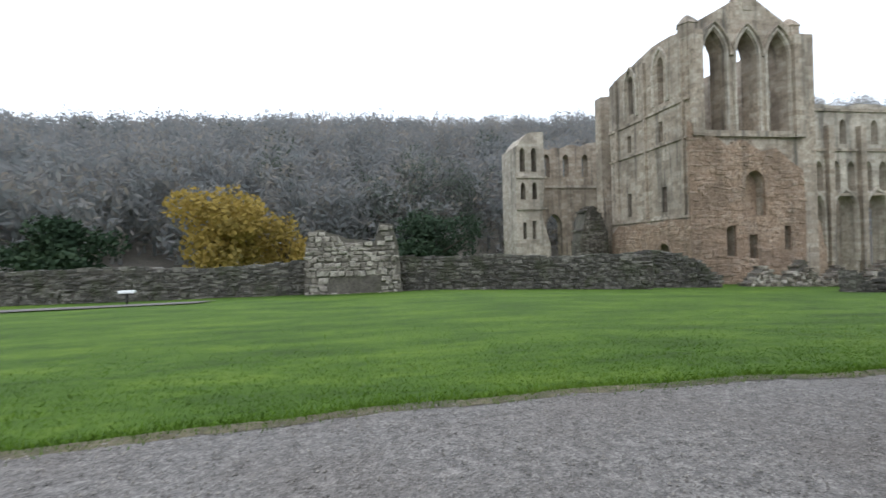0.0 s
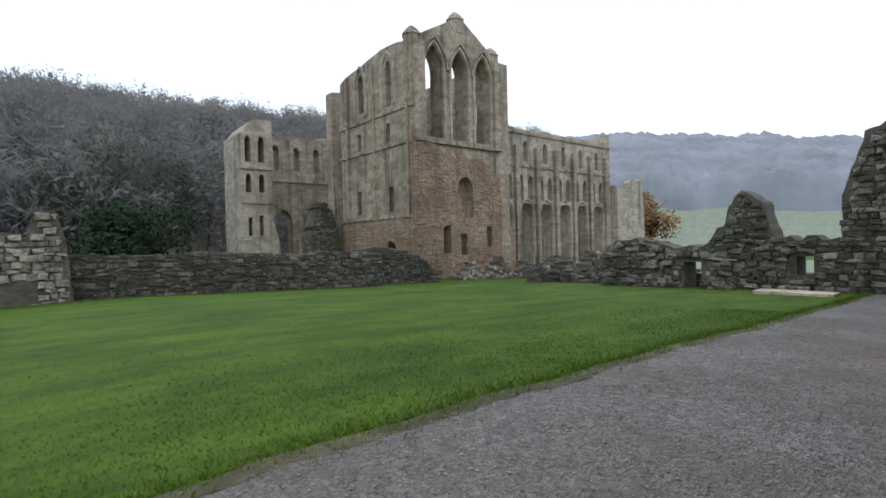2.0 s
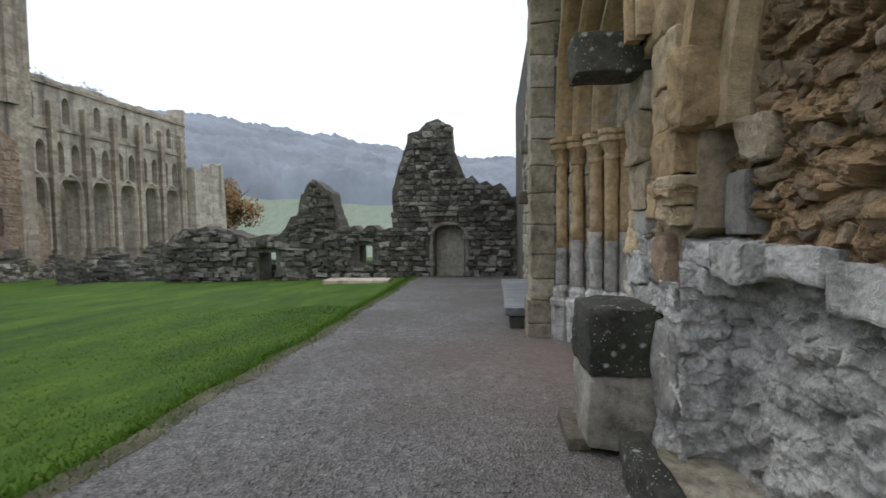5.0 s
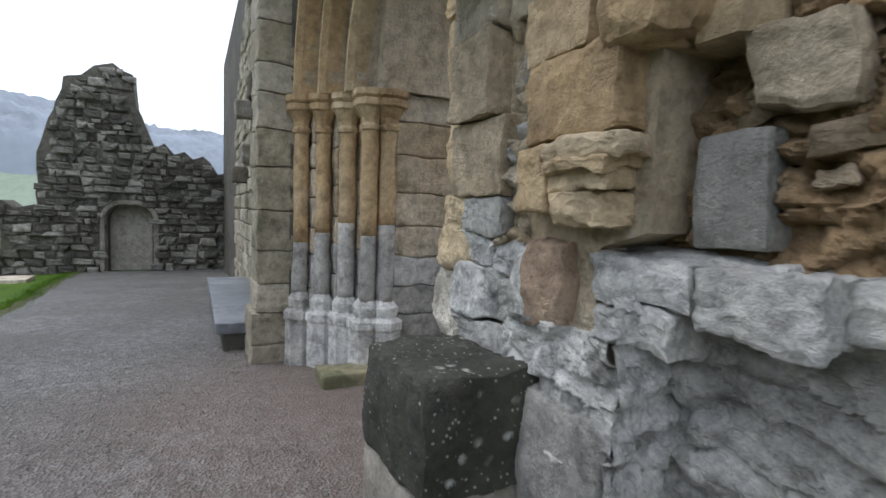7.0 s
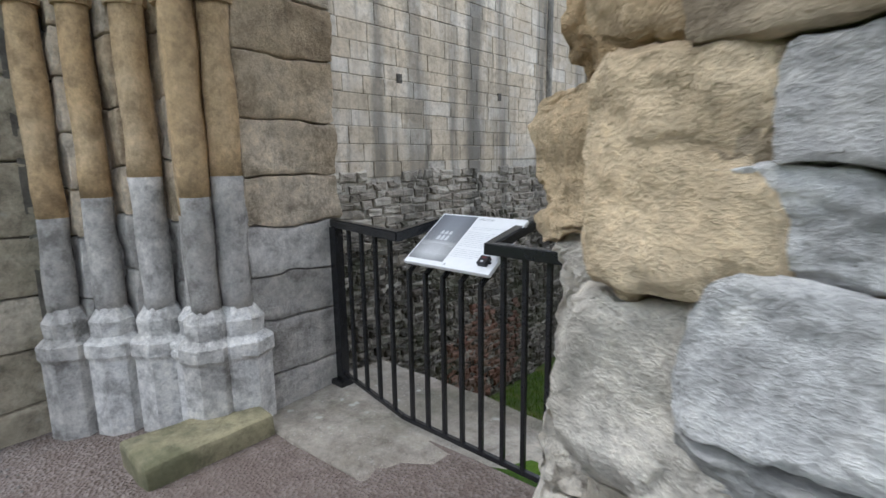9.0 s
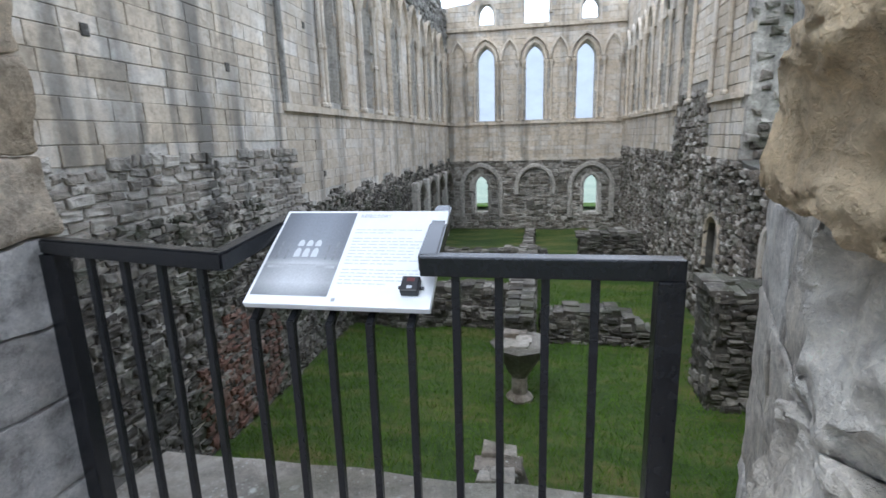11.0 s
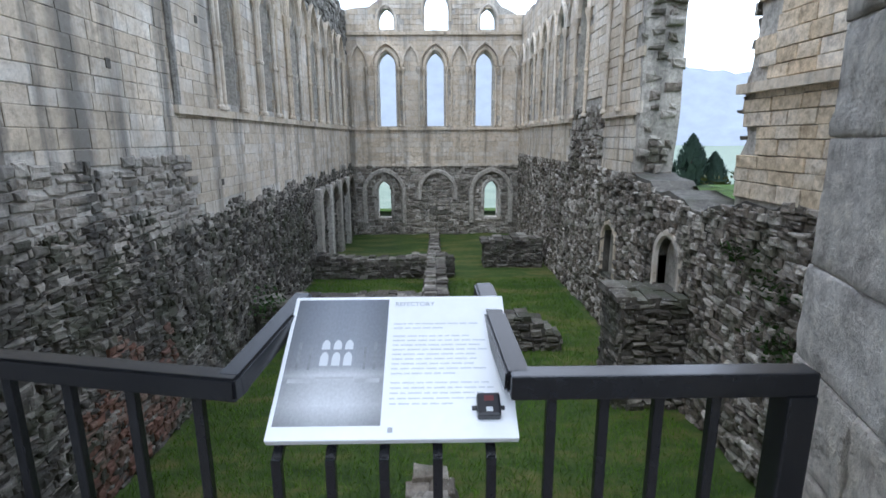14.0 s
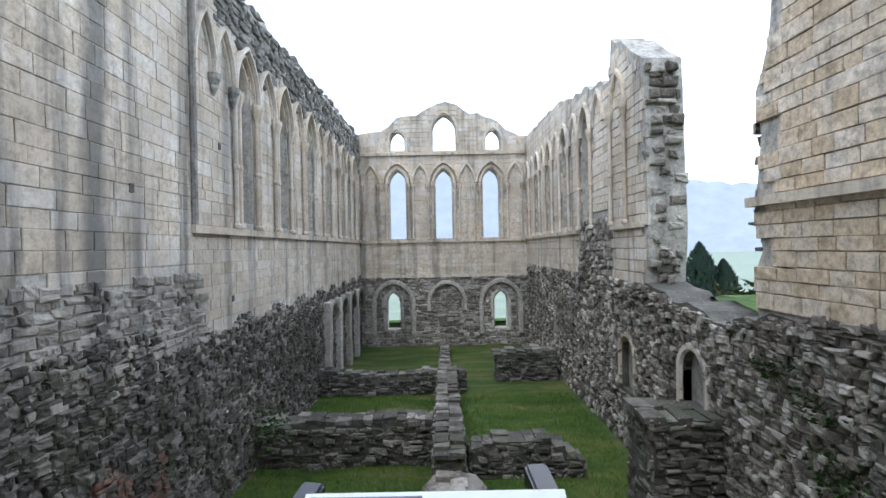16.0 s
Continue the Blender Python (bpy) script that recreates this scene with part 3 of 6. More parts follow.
def head_e(u):
    """Above this the facing is lost and the dark wall core shows."""
    return 7.75 + 0.35 * math.sin(u * 1.3) + 0.2 * math.sin(u * 4.1) if u < -12.6 else 8.9 + 0.4 * math.sin(u * 0.8)


rn = random.Random(5)
st = courses(outline_e, holes_e, (0.27, 0.4), (0.4, 0.95), rn, lambda u, z: split_e(u) < z <= head_e(u))
lay(wall_east, EAST, st, ASHLAR_E, (0.0, 0.012), 0.004, 0.006, near=(15.8, -7, 1.5), singles=300, seed=11, name="ashlar_block")
st = courses(outline_e, holes_e, (0.12, 0.26), (0.18, 0.5), rn, lambda u, z: z > head_e(u) - 0.1)
lay(wall_east, EAST, st, SPANDREL, (-0.02, 0.12), 0.006, 0.03, 2, 0.04, seed=16)
st = courses(outline_e, [rect(-26.3, -25.2, -6, -0.8), rect(-29.2, -28.0, -6, -0.9)], (0.13, 0.27), (0.16, 0.5), rn, lambda u, z: -0.9 < z <= split_e(u))
lay(wall_east, EAST, st, ROUGH_E, (0.0, 0.07), 0.012, 0.03, 2, 0.03, seed=12)
st = courses(outline_e, [], (0.08, 0.21), (0.1, 0.36), rn, lambda u, z: z <= min(split_e(u), 0.1 if u > -9.5 else -0.35 if u > -11.5 else 9) - 0.02)
lay(wall_east, EAST, st, RUBBLE_W, (0.0, 0.1), 0.005, 0.036, 2, 0.045, near=(15.8, -8, -2), singles=250, seed=13, name="rubble_stone")
st = courses(outline_e, [], (0.12, 0.2), (0.16, 0.3), rn, lambda u, z: -4.9 < z < -2.6 + 0.5 * math.sin(u * 3) and -9.6 < u < -6.5)
lay(wall_east, EAST, st, REDBRICK, (0.04, 0.12), 0.012, 0.03, 2, 0.03, seed=14)
part("string_course", slab(EAST, [(FY, 2.2), (FY, 2.4), (-11.0, 2.4), (-11.0, 2.2)], [], 0.12, -0.1), ASHLAR, wall_east, "weathered projecting string course")
part("corner_shaft", lathe([(0.09, 2.4), (0.09, 9.4)], 8, (LX - 0.06, -11.08, 0)), SPANDREL, wall_east)
shaft = None
for u in BAYS[1:] + [BAYS[0] - 0.18]:
    for du in (-0.14, 0.14):
        prof = [(0.12, 2.42), (0.12, 2.5), (0.07, 2.56), (0.07, 4.1), (0.1, 4.14), (0.1, 4.22), (0.07, 4.26), (0.07, 5.95), (0.09, 6.0), (0.16, 6.25), (0.17, 6.3), (0.17, 6.42)]
        if shaft is None:
            shaft = part("colonnette", lathe(prof, 8), ASHLAR, wall_east, smooth=False)
            shaft.location = (LX - 0.1, u + du, 0)
        else:
            o = new("colonnette", shaft.data)
            o.parent, o.location = wall_east, (LX - 0.1, u + du, 0)
for u in WIN_E:
    part("window_arch", arch_ring(EAST, u, 1.25, 6.42, 1.1, 0.1, -0.04, -0.3, 9), ASHLAR, wall_east)
    part("arch_order", arch_ring(EAST, u, 1.47, 6.42, 1.26, 0.09, 0.1, -0.2, 9), ASHLAR, wall_east)
    part("hood_mould", arch_ring(EAST, u, 1.7, 6.42, 1.45, 0.12, 0.22, -0.1, 9), ASHLAR, wall_east)
for u, w in [(-11.66, 0.8), (-12.8, 0.95)] + [(u, 1.25) for u in BLIND_E]:
    part("blind_arch", arch_ring(EAST, u, w, 6.42, 1.2, 0.09, 0.06, -0.1, 9), ASHLAR, wall_east)
    part("arch_order", arch_ring(EAST, u, w + 0.24, 6.42, 1.4, 0.1, 0.18, -0.1, 9), ASHLAR, wall_east)
for u in (-12.18, -13.4):
    part("arch_corbel", lathe([(0.03, 5.85), (0.08, 5.98), (0.11, 6.05), (0.1, 6.12), (0.19, 6.28), (0.2, 6.42)], 10, (LX - 0.08, u, 0)), SPANDREL, wall_east, "dark moulded corbel capital")
st = [(u, u + rn.uniform(0.3, 0.7), z, z + rn.uniform(0.15, 0.3)) for u in np.arange(FY, -1, 0.55) for z in [np.interp(u, [p[0] for p in top_e], [p[1] for p in top_e])]]
lay(wall_east, Face(-LX - 0.3, *EAST_IN), st, SPANDREL, (0.15, 0.35), 0.01, 0.08, 2, 0.05, seed=15)
# Dark blocks set on the wall face imitate the shade inside beam holes.
for u, z in ((-8.7, 3.0), (-12.6, 4.6), (-5.2, 3.1), (-10.4, 0.6), (-13.3, 0.4), (-3.9, 5.2)):
    part("socket", box(LX - 0.03, LX + 0.2, u - 0.07, u + 0.07, z - 0.09, z + 0.09, 0.01), RUBBLE_B, wall_east, "small dark block standing in for a shaded beam socket")
# undercroft vault responds along the foot of the wall
for u in (-24.2, -26.8, -29.6, -32.4):
    bm = box(LX - 0.35, LX + 0.1, u - 0.3, u + 0.3, -5.4, -0.9, 0.05)
    part("vault_respond", roughened(bm, 0.06, 4, 2.0), ASHLAR_B, wall_east)
for a, b in ((-24.2, -26.8), (-26.8, -29.6), (-29.6, -32.4), (-32.4, -35.4)):
    part("vault_arch", arch_ring(EAST, (a + b) / 2, abs(a - b) - 0.5, -2.4, 1.25, 0.3, 0.3, -0.1, 7), RUBBLE, wall_east)

# ---- refectory: south wall ----
SO = Face(FY, *NORTH)
wall_south = thing("wall_south", "pale ashlar gable wall with three lancets over arched undercroft", "wall", kind="structure")
top_s = ragged([(3.0, 9.7), (4.6, 10.0), (6.0, 11.2), (7.6, 11.6), (8.6, 12.2), (9.5, 12.5), (10.6, 12.1), (11.6, 11.5), (13.0, 11.2), (14.2, 10.3), (16.4, 10.0)], 0.5, 0.14)
outline_s = top_s + [(16.4, -6), (3.0, -6)]
LANC = [13.03, 9.65, 6.2]
holes_s = [arch(u, 2.45, 1.2, 6.5, 0.95) for u in LANC] + [arch(13.0, 8.9, 1.05, 9.5, 0.85), arch(9.55, 8.85, 1.65, 10.3, 1.2), arch(6.0, 8.9, 1.05, 9.5, 0.85)]
holes_s += [arch(13.45, -4.15, 0.95, -2.2, 0.7), arch(5.62, -4.15, 0.95, -2.2, 0.7)]
part("wall_body", slab(SO, outline_s, holes_s, -0.03, -1.0), ASHLAR_B, wall_south)
st = courses(outline_s, holes_s, (0.27, 0.38), (0.45, 0.9), rn, lambda u, z: z > -0.25)
lay(wall_south, SO, st, ASHLAR, (0.0, 0.02), 0.007, 0.004, near=(9.6, FY, 3), singles=150, seed=21, name="ashlar_block")
st = courses(outline_s, holes_s, (0.15, 0.3), (0.2, 0.55), rn, lambda u, z: z <= -0.25)
lay(wall_south, SO, st, SOUTH_R, (0.0, 0.12), 0.01, 0.045, 2, 0.03, seed=22)
for z, d in ((2.28, 0.13), (8.62, 0.16), (-0.28, 0.1)):
    part("string_course", slab(SO, rect(RX, LX, z - 0.1, z + 0.09), [], d, -0.1), ASHLAR, wall_south)
for u in LANC:
    part("window_arch", arch_ring(SO, u, 1.25, 6.5, 1.0, 0.26, 0.1, -0.3, 8, 0), ASHLAR, wall_south)
    part("hood_mould", arch_ring(SO, u, 1.9, 6.5, 1.4, 0.14, 0.2, -0.05, 9), ASHLAR, wall_south)
for u in (15.0, 11.35, 7.95, 4.45):
    part("blind_arch", arch_ring(SO, u, 1.0, 6.5, 1.25, 0.18, 0.15, -0.05, 8), ASHLAR, wall_south)
for u in (15.55, 14.45, 13.85, 12.2, 11.9, 10.8, 10.45, 8.85, 8.5, 7.4, 7.0, 5.4, 5.0, 3.95):
    o = new("colonnette", shaft.data)
    o.parent, o.location = wall_south, (u, FY + 0.1, 0.0)
for u, z, w, r in ((13.0, 9.5, 1.1, 0.9), (9.55, 10.3, 1.7, 1.25), (6.0, 9.5, 1.1, 0.9)):
    part("window_arch", arch_ring(SO, u, w, z, r, 0.22, 0.08, -0.9, 7, 0.9), ASHLAR, wall_south)
for u in (13.45, 5.62):
    part("vault_arch", arch_ring(SO, u, 2.5, -2.3, 1.45, 0.35, 0.22, -0.05, 9, 2.2), ASHLAR_B, wall_south)
    part("window_arch", arch_ring(SO, u, 1.0, -2.2, 0.75, 0.25, 0.09, -0.6, 7, 1.9), ASHLAR_B, wall_south)
part("vault_arch", arch_ring(SO, 9.55, 2.3, -2.2, 1.3, 0.3, 0.2, -0.05, 9, 0.6), ASHLAR_B, wall_south)
# No hole is cut here: a dark slab gives the shade of a recess.
part("wall_recess", box(8.95, 10.15, FY - 0.05, FY + 0.06, -3.9, -3.2, 0.02), RUBBLE_B, wall_south, "dark slab standing in for a shaded wall recess")

# ---- refectory: west wall ----
WE = Face(RX, *WEST_IN)
wall_west = thing("wall_west", "broken ashlar refectory wall over dark lichened rubble", "wall", kind="structure")
top_w = ragged([(14.1, 0.6), (13.9, 2.0), (14.0, 4.5), (14.1, 7.3), (15.6, 8.4), (16.9, 9.0), (17.2, 7.6), (18.2, 7.9), (20, 8.3), (24.5, 9.0), (27, 9.4), (35.6, 9.7)], 0.45, 0.13)
part("wall_body", slab(WE, top_w + [(35.6, 0.2), (14.1, 0.2)], [arch(u, 2.6, 1.2, 6.4, 1.1) for u in (20.2, 23.8, 27.4, 31.0)], -0.03, -1.2), ASHLAR_B, wall_west)
low_w = ragged([(0.6, 0.9), (5.5, 0.5), (8.8, 0.25), (10, -0.05), (14.5, 0.5)], 0.4, 0.12) + [(14.6, 0.5), (35.6, 0.5), (35.6, -6), (0.6, -6)]
niche = [arch(11.35, -2.7, 1.15, -1.55, 0.6), arch(15.8, -3.2, 1.1, -2.0, 0.7)]
part("wall_foot", slab(WE, low_w, niche, -0.03, -0.34), RUBBLE_B, wall_west)
part("wall_foot_back", slab(WE, low_w, [], -0.345, -1.25), RUBBLE_B, wall_west)
st = courses(low_w, niche, (0.08, 0.21), (0.1, 0.36), rn)
lay(wall_west, WE, st, RUBBLE, (-0.02, 0.1), 0.005, 0.036, 2, 0.045, near=(3.65, -9, -0.5), singles=300, seed=31, name="rubble_stone")
hw = [arch(u, 2.6, 1.2, 6.4, 1.1) for u in (20.2, 23.8, 27.4, 31.0)]
st = courses(top_w + [(35.6, 0.5), (14.1, 0.5)], hw, (0.27, 0.4), (0.4, 0.9), rn, lambda u, z: not (z < 2.9 and 17 < u < 21.5) and z > -0.2)
lay(wall_west, WE, st, ASHLAR, (0.0, 0.02), 0.007, 0.005, near=(3.65, -15, 3), singles=120, seed=32, name="ashlar_block")
st = courses(rect(17, 21.5, 0.4, 2.9), [], (0.13, 0.25), (0.16, 0.4), rn)
lay(wall_west, WE, st, RUBBLE, (0.0, 0.1), 0.01, 0.04, 2, 0.03, seed=33)
for u0, u1 in ((14.2, 17.0), (21.5, 35.6)):
    part("string_course", slab(WE, rect(u0, u1, 2.25, 2.42), [], 0.12, -0.1), ASHLAR, wall_west)
for u in (20.2, 23.8, 27.4, 31.0):
    part("window_arch", arch_ring(WE, u, 1.25, 6.4, 1.15, 0.22, 0.13, -0.3, 8), ASHLAR, wall_west)
for u in (16.2, 18.4, 22.0, 25.6, 29.2, 32.8, 34.6):
    part("blind_arch", arch_ring(WE, u, 1.1, 6.4, 1.15, 0.2, 0.12, -0.1, 8), ASHLAR, wall_west)
for u in (15.5, 16.9, 19.3, 21.1, 22.9, 24.7, 26.5, 28.3, 30.1, 31.9, 33.7):
    o = new("colonnette", shaft.data)
    o.parent, o.location = wall_west, (RX + 0.1, -u, 0.0)
# the wall's broken end, and its toothed core
END = Face(-14.05, (1, 0, 0), (0, 1, 0))
st = courses(rect(RX - 1.25, RX, 0.2, 7.2), [], (0.15, 0.32), (0.2, 0.55), rn)
lay(wall_west, END, st, RUBBLE, (0.0, 0.22), 0.012, 0.05, 2, 0.05, seed=34)
for u in (15.8, 11.35):
    part("niche_arch", arch_ring(WE, u, 1.15, -1.55 if u < 12 else -2.0, 0.6, 0.22, 0.06, -0.3, 7, 1.1), ASHLAR, wall_west)
for u, z0, z1 in ((11.35, -2.8, -0.8), (15.8, -3.3, -1.2)):
    part("niche_back", roughened(box(RX - 0.6, RX - 0.26, -u - 0.8, -u + 0.8, z0, z1, 0.01), 0.015, 6, 4), ASHLAR_B, wall_west)
# standing piece of ashlar beside the gap
blk = ragged([(8.75, 0.2), (8.9, 1.0), (8.6, 1.6), (8.85, 2.4), (8.7, 3.0), (8.6, 3.8), (8.75, 4.6), (8.35, 5.4), (8.2, 6.3), (7.6, 8.2)], 0.35, 0.07) + [(0.6, 8.8), (0.6, -0.2)]
wall_west_pier = thing("wall_west_pier", "standing piece of golden ashlar wall with ragged edge", "wall", kind="structure")
part("wall_body", slab(WE, blk, [], -0.05, -1.19), ASHLAR_B, wall_west_pier)
st = courses(blk, [], (0.2, 0.34), (0.35, 0.85), rn, lambda u, z: z > 0.5)
lay(wall_west_pier, WE, st, stone("warm_ashlar", [(0.4, 0.29, 0.17), (0.61, 0.485, 0.33), (0.68, 0.6, 0.49)], streak=0.3, lichen=0.1, stain=0.25), (0.0, 0.03), 0.007, 0.006, 2, 0.012, near=(3.65, -8, 2), singles=200, seed=35, name="ashlar_block")
part("string_course", slab(WE, rect(0.6, 8.85, 2.4, 2.58), [], 0.14, -0.1), ASHLAR, wall_west_pier, "mossy weathered string course")
ENDP = Face(8.75, (-1, 0, 0), (0, -1, 0))
st = courses(rect(-RX, -RX + 1.2, 0.3, 4.4), [], (0.15, 0.32), (0.2, 0.5), rn)
lay(wall_west_pier, ENDP, st, RUBBLE, (0.0, 0.2), 0.012, 0.05, 2, 0.05, seed=36)

# ---- refectory: low cross walls and piers of the undercroft ----
WX = Face(0, *NORTH)


def low_wall(name, label, x0, x1, y0, y1, z0, heads, seed, mat=RUBBLE_W):
    """A ruined low wall: a rough core faced and capped with loose stones."""
    ob = thing(name, label, "ruined wall", ((x0 + x1) / 2, (y0 + y1) / 2, z0), name.replace("_", " ") + "s")
    inv = Matrix.Translation(-ob.location)
    rnd = random.Random(seed)
    long_x = (x1 - x0) > (y1 - y0)
    a0, a1 = (x0, x1) if long_x else (y0, y1)
    hd = [(a0 + (a1 - a0) * i / (len(heads) - 1), h) for i, h in enumerate(heads)]
    top = ragged(hd, 0.4, 0.08)
    lo = [(a1, z0 - 0.3), (a0, z0 - 0.3)]
    faces = [(Face(y1, *NORTH), 1, 0), (Face(-y0, *SOUTH), -1, 0)] if long_x else [(Face(x1, *WEST_IN), -1, 0), (Face(-x0, *EAST_IN), 1, 0)]
    thick = (y1 - y0) if long_x else (x1 - x0)
    f0, s0, _ = faces[0]
    kids = [part("core", slab(f0, [(s0 * u, z) for u, z in top + lo], [], -0.04, -thick + 0.04), RUBBLE_B, ob)]
    for f, s, _ in faces:
        lay(ob, f, courses([(s * u, z) for u, z in top + lo], [], (0.08, 0.22), (0.12, 0.45), rnd), mat, (-0.03, 0.08), 0.008, 0.045, 2, 0.04, seed=seed)
    ends = [(Face(x1, *WEST_IN), -y1, -y0, heads[-1]), (Face(-x0, *EAST_IN), y0, y1, heads[0])] if long_x else [(Face(y1, *NORTH), x0, x1, heads[-1]), (Face(-y0, *SOUTH), -x1, -x0, heads[0])]
    for f, u0, u1, h in ends:
        lay(ob, f, fill(u0, u1, z0 - 0.3, h, (0.1, 0.22), (0.15, 0.4), rnd), mat, (-0.03, 0.06), 0.008, 0.04, 2, 0.04, seed=seed + 1)
    bm = bmesh.new()
    a = a0
    while a < a1 - 0.1:
        w = rnd.uniform(0.25, 0.5)
        z = np.interp(a + w / 2, [q[0] for q in hd], [q[1] for q in hd]) - 0.06
        for k in range(2):
            c0, c1 = (y0, y1) if long_x else (x0, x1)
            m0, m1 = c0 + (c1 - c0) * k / 2, c0 + (c1 - c0) * (k + 1) / 2 - 0.02
            hh = rnd.uniform(0.08, 0.2)
            if long_x:
                box_into(bm, a, a + w - 0.02, m0, m1, z, z + hh, 0.0, 0.03)
            else:
                box_into(bm, m0, m1, a, a + w - 0.02, z, z + hh, 0.0, 0.03)
        a += w
    tagged(part("coping", roughened(bm, 0.025, 1, 5, False), mat, ob), kind="stuff")
    for k in ob.children:
        k.matrix_basis = inv @ k.matrix_basis
    return ob


low_wall("cross_wall", "low dark ruined cross wall with broken top", 9.6, 15.7, -15.6, -14.6, floor_z(-15), [-3.75, -3.65, -3.72, -3.7, -3.85], 61)
low_wall("cross_wall", "low dark ruined cross wall with broken top", 8.8, 15.7, -23.6, -22.7, floor_z(-23), [-4.2, -4.15, -4.3, -4.25, -4.1], 62)
low_wall("spine_wall", "narrow stone spine wall with pale loose capping", 9.3, 10.1, -22.7, -11.8, floor_z(-15), [-3.9, -3.75, -3.5, -3.4, -3.6], 63)
low_wall("stub_wall", "low broken rubble wall stub in the grass", 5.7, 9.1, -14.5, -13.6, floor_z(-14), [-4.7, -4.0, -4.05, -4.25], 64)
low_wall("block_wall", "dark square ruined wall block", 4.0, 7.1, -26.2, -24.8, floor_z(-25), [-3.75, -3.7, -3.85], 65)
low_wall("spine_wall", "narrow stone spine wall with pale loose capping", 9.5, 10.1, -34.0, -24.0, floor_z(-30), [-4.9, -4.8, -4.7, -4.5], 66)
low_wall("stair_block", "dark rubble block with niche against the wall", 3.6, 5.3, -11.3, -9.9, floor_z(-10), [-2.3, -2.2, -2.15], 67)


def vault_pier(at, label, r=0.75, h=1.05):
    ob = thing("vault_springer", label, "stone pier", at)
    prof = [(0.32, 0), (0.34, 0.08), (0.27, 0.14), (0.2, 0.2), (0.19, h * 0.38), (0.26, h * 0.45), (0.42, h * 0.62), (r, h * 0.92), (r * 0.9, h * 0.97)]
    v, f = lathe([(0.36, -0.3)] + prof[:5], 10)
    part("shaft", (v, f), RUBBLE, ob, "worn round shaft")
    v, f = lathe(prof[4:], 8)
    v = [(x * (1 + 0.18 * noise.noise(Vector((x * 3, y * 3, z * 2)))), y * (1 + 0.18 * noise.noise(Vector((y * 3, x * 3, 7)))), z) for x, y, z in v]
    part("springer", (v, f), RUBBLE_W, ob, "dark fan-shaped vault springer")
    for k in range(6):
        a = k * 1.05
        bm = bmesh.new()
        box_into(bm, 0.1 + 0.2 * math.cos(a) - 0.2, 0.1 + 0.2 * math.cos(a) + 0.2, 0.35 * math.sin(a) - 0.2, 0.35 * math.sin(a) + 0.2, h * 0.9, h * 0.97 + 0.02 * k, 0.03, 0.03)
        part("capping_stone", roughened(bm, 0.03, 3, 4), RUBBLE, ob)
    return ob


vault_pier((9.6, -9.9, floor_z(-10)), "broken stone vault springer on a slim shaft", 0.72, 1.6)
vault_pier((9.7, -5.9, floor_z(-6)), "stump of a round stone pier with pale top", 0.36, 0.95)

# ---- refectory: north range along the walk ----
wall_north = thing("wall_north", "weathered refectory front with richly moulded doorway", "wall", kind="structure")
# west bay: shallow recess of the laver, with its stone ledge
REC = Face(1.12, *NORTH)
rec = [(2.6, -0.3), (2.6, 0.9), (3.2, 2.2), (3.4, 4.2), (4.4, 5.6), (7.3, 6.6), (7.3, -0.3)]
part("wall_body", slab(REC, rec, [], -0.03, -1.6), CORE, wall_north)
rn = random.Random(8)


def rubble_sheet(face, u0, u1, z0, z1, step, size, depth, mat, name, label, seed):
    """Rough wall core laid bare: broken stones of uneven size half sunk in old mortar."""
    nu, nz = int((u1 - u0) / step), int((z1 - z0) / step)
    vs, fs = [], []
    for i in range(nu + 1):
        for k in range(nz + 1):
            u, z = u0 + (u1 - u0) * i / nu, z0 + (z1 - z0) * k / nz
            w = noise.noise(Vector((u * 7, z * 7, seed))) * 0.03
            q = Vector(((u + w) / size, (z + w) / size * 1.6, seed))
            d, c = noise.voronoi(q)
            own = noise.cell(c[0] * 13.7)
            edge = min(1.0, max(0.0, (d[1] - d[0]) * 2.6))
            out = depth * (0.25 + 0.75 * own) * edge ** 0.6 + 0.35 * depth * noise.fractal(Vector((u * 3, z * 3, seed)), 0.8, 2.1, 3)
            out += depth * 0.22 * noise.fractal(Vector((u * 26, z * 26, seed)), 0.8, 2.1, 3) + depth * 0.5 * (own - 0.5) * ((q - c[0]).y + 0.3 * (q - c[0]).x)
            vs.append(face.p(u, z, out + 0.035))
    for i in range(nu):
        for k in range(nz):
            a = i * (nz + 1) + k
            fs.append((a, a + 1, a + nz + 2, a + nz + 1))
    return tagged(part(name, (vs, fs), mat, wall_north, label), kind="stuff")


rubble_sheet(REC, 5.9, 7.3, 1.3, 3.4, 0.011, 0.15, 0.085, CORE, "rubble_core", "ochre rubble core with jutting broken stones", 3.0)
rubble_sheet(REC, 3.2, 5.9, 1.3, 4.2, 0.02, 0.17, 0.09, CORE, "rubble_core", "ochre rubble core with jutting broken stones", 5.0)
rubble_sheet(REC, 5.8, 7.6, 0.05, 1.32, 0.011, 0.17, 0.055, LIME, "limewashed_core", "whitened rough rubble face", 7.0)
rubble_sheet(REC, 2.9, 5.8, 0.05, 1.32, 0.02, 0.19, 0.06, LIME, "limewashed_core", "whitened rough rubble face", 9.0)
CORE_D = stone("brown_jutting_stone", [(0.16, 0.11, 0.065), (0.34, 0.245, 0.15), (0.5, 0.4, 0.29)], streak=0.1, lichen=0.1, bump=0.9, stain=0.3)
lumps = []
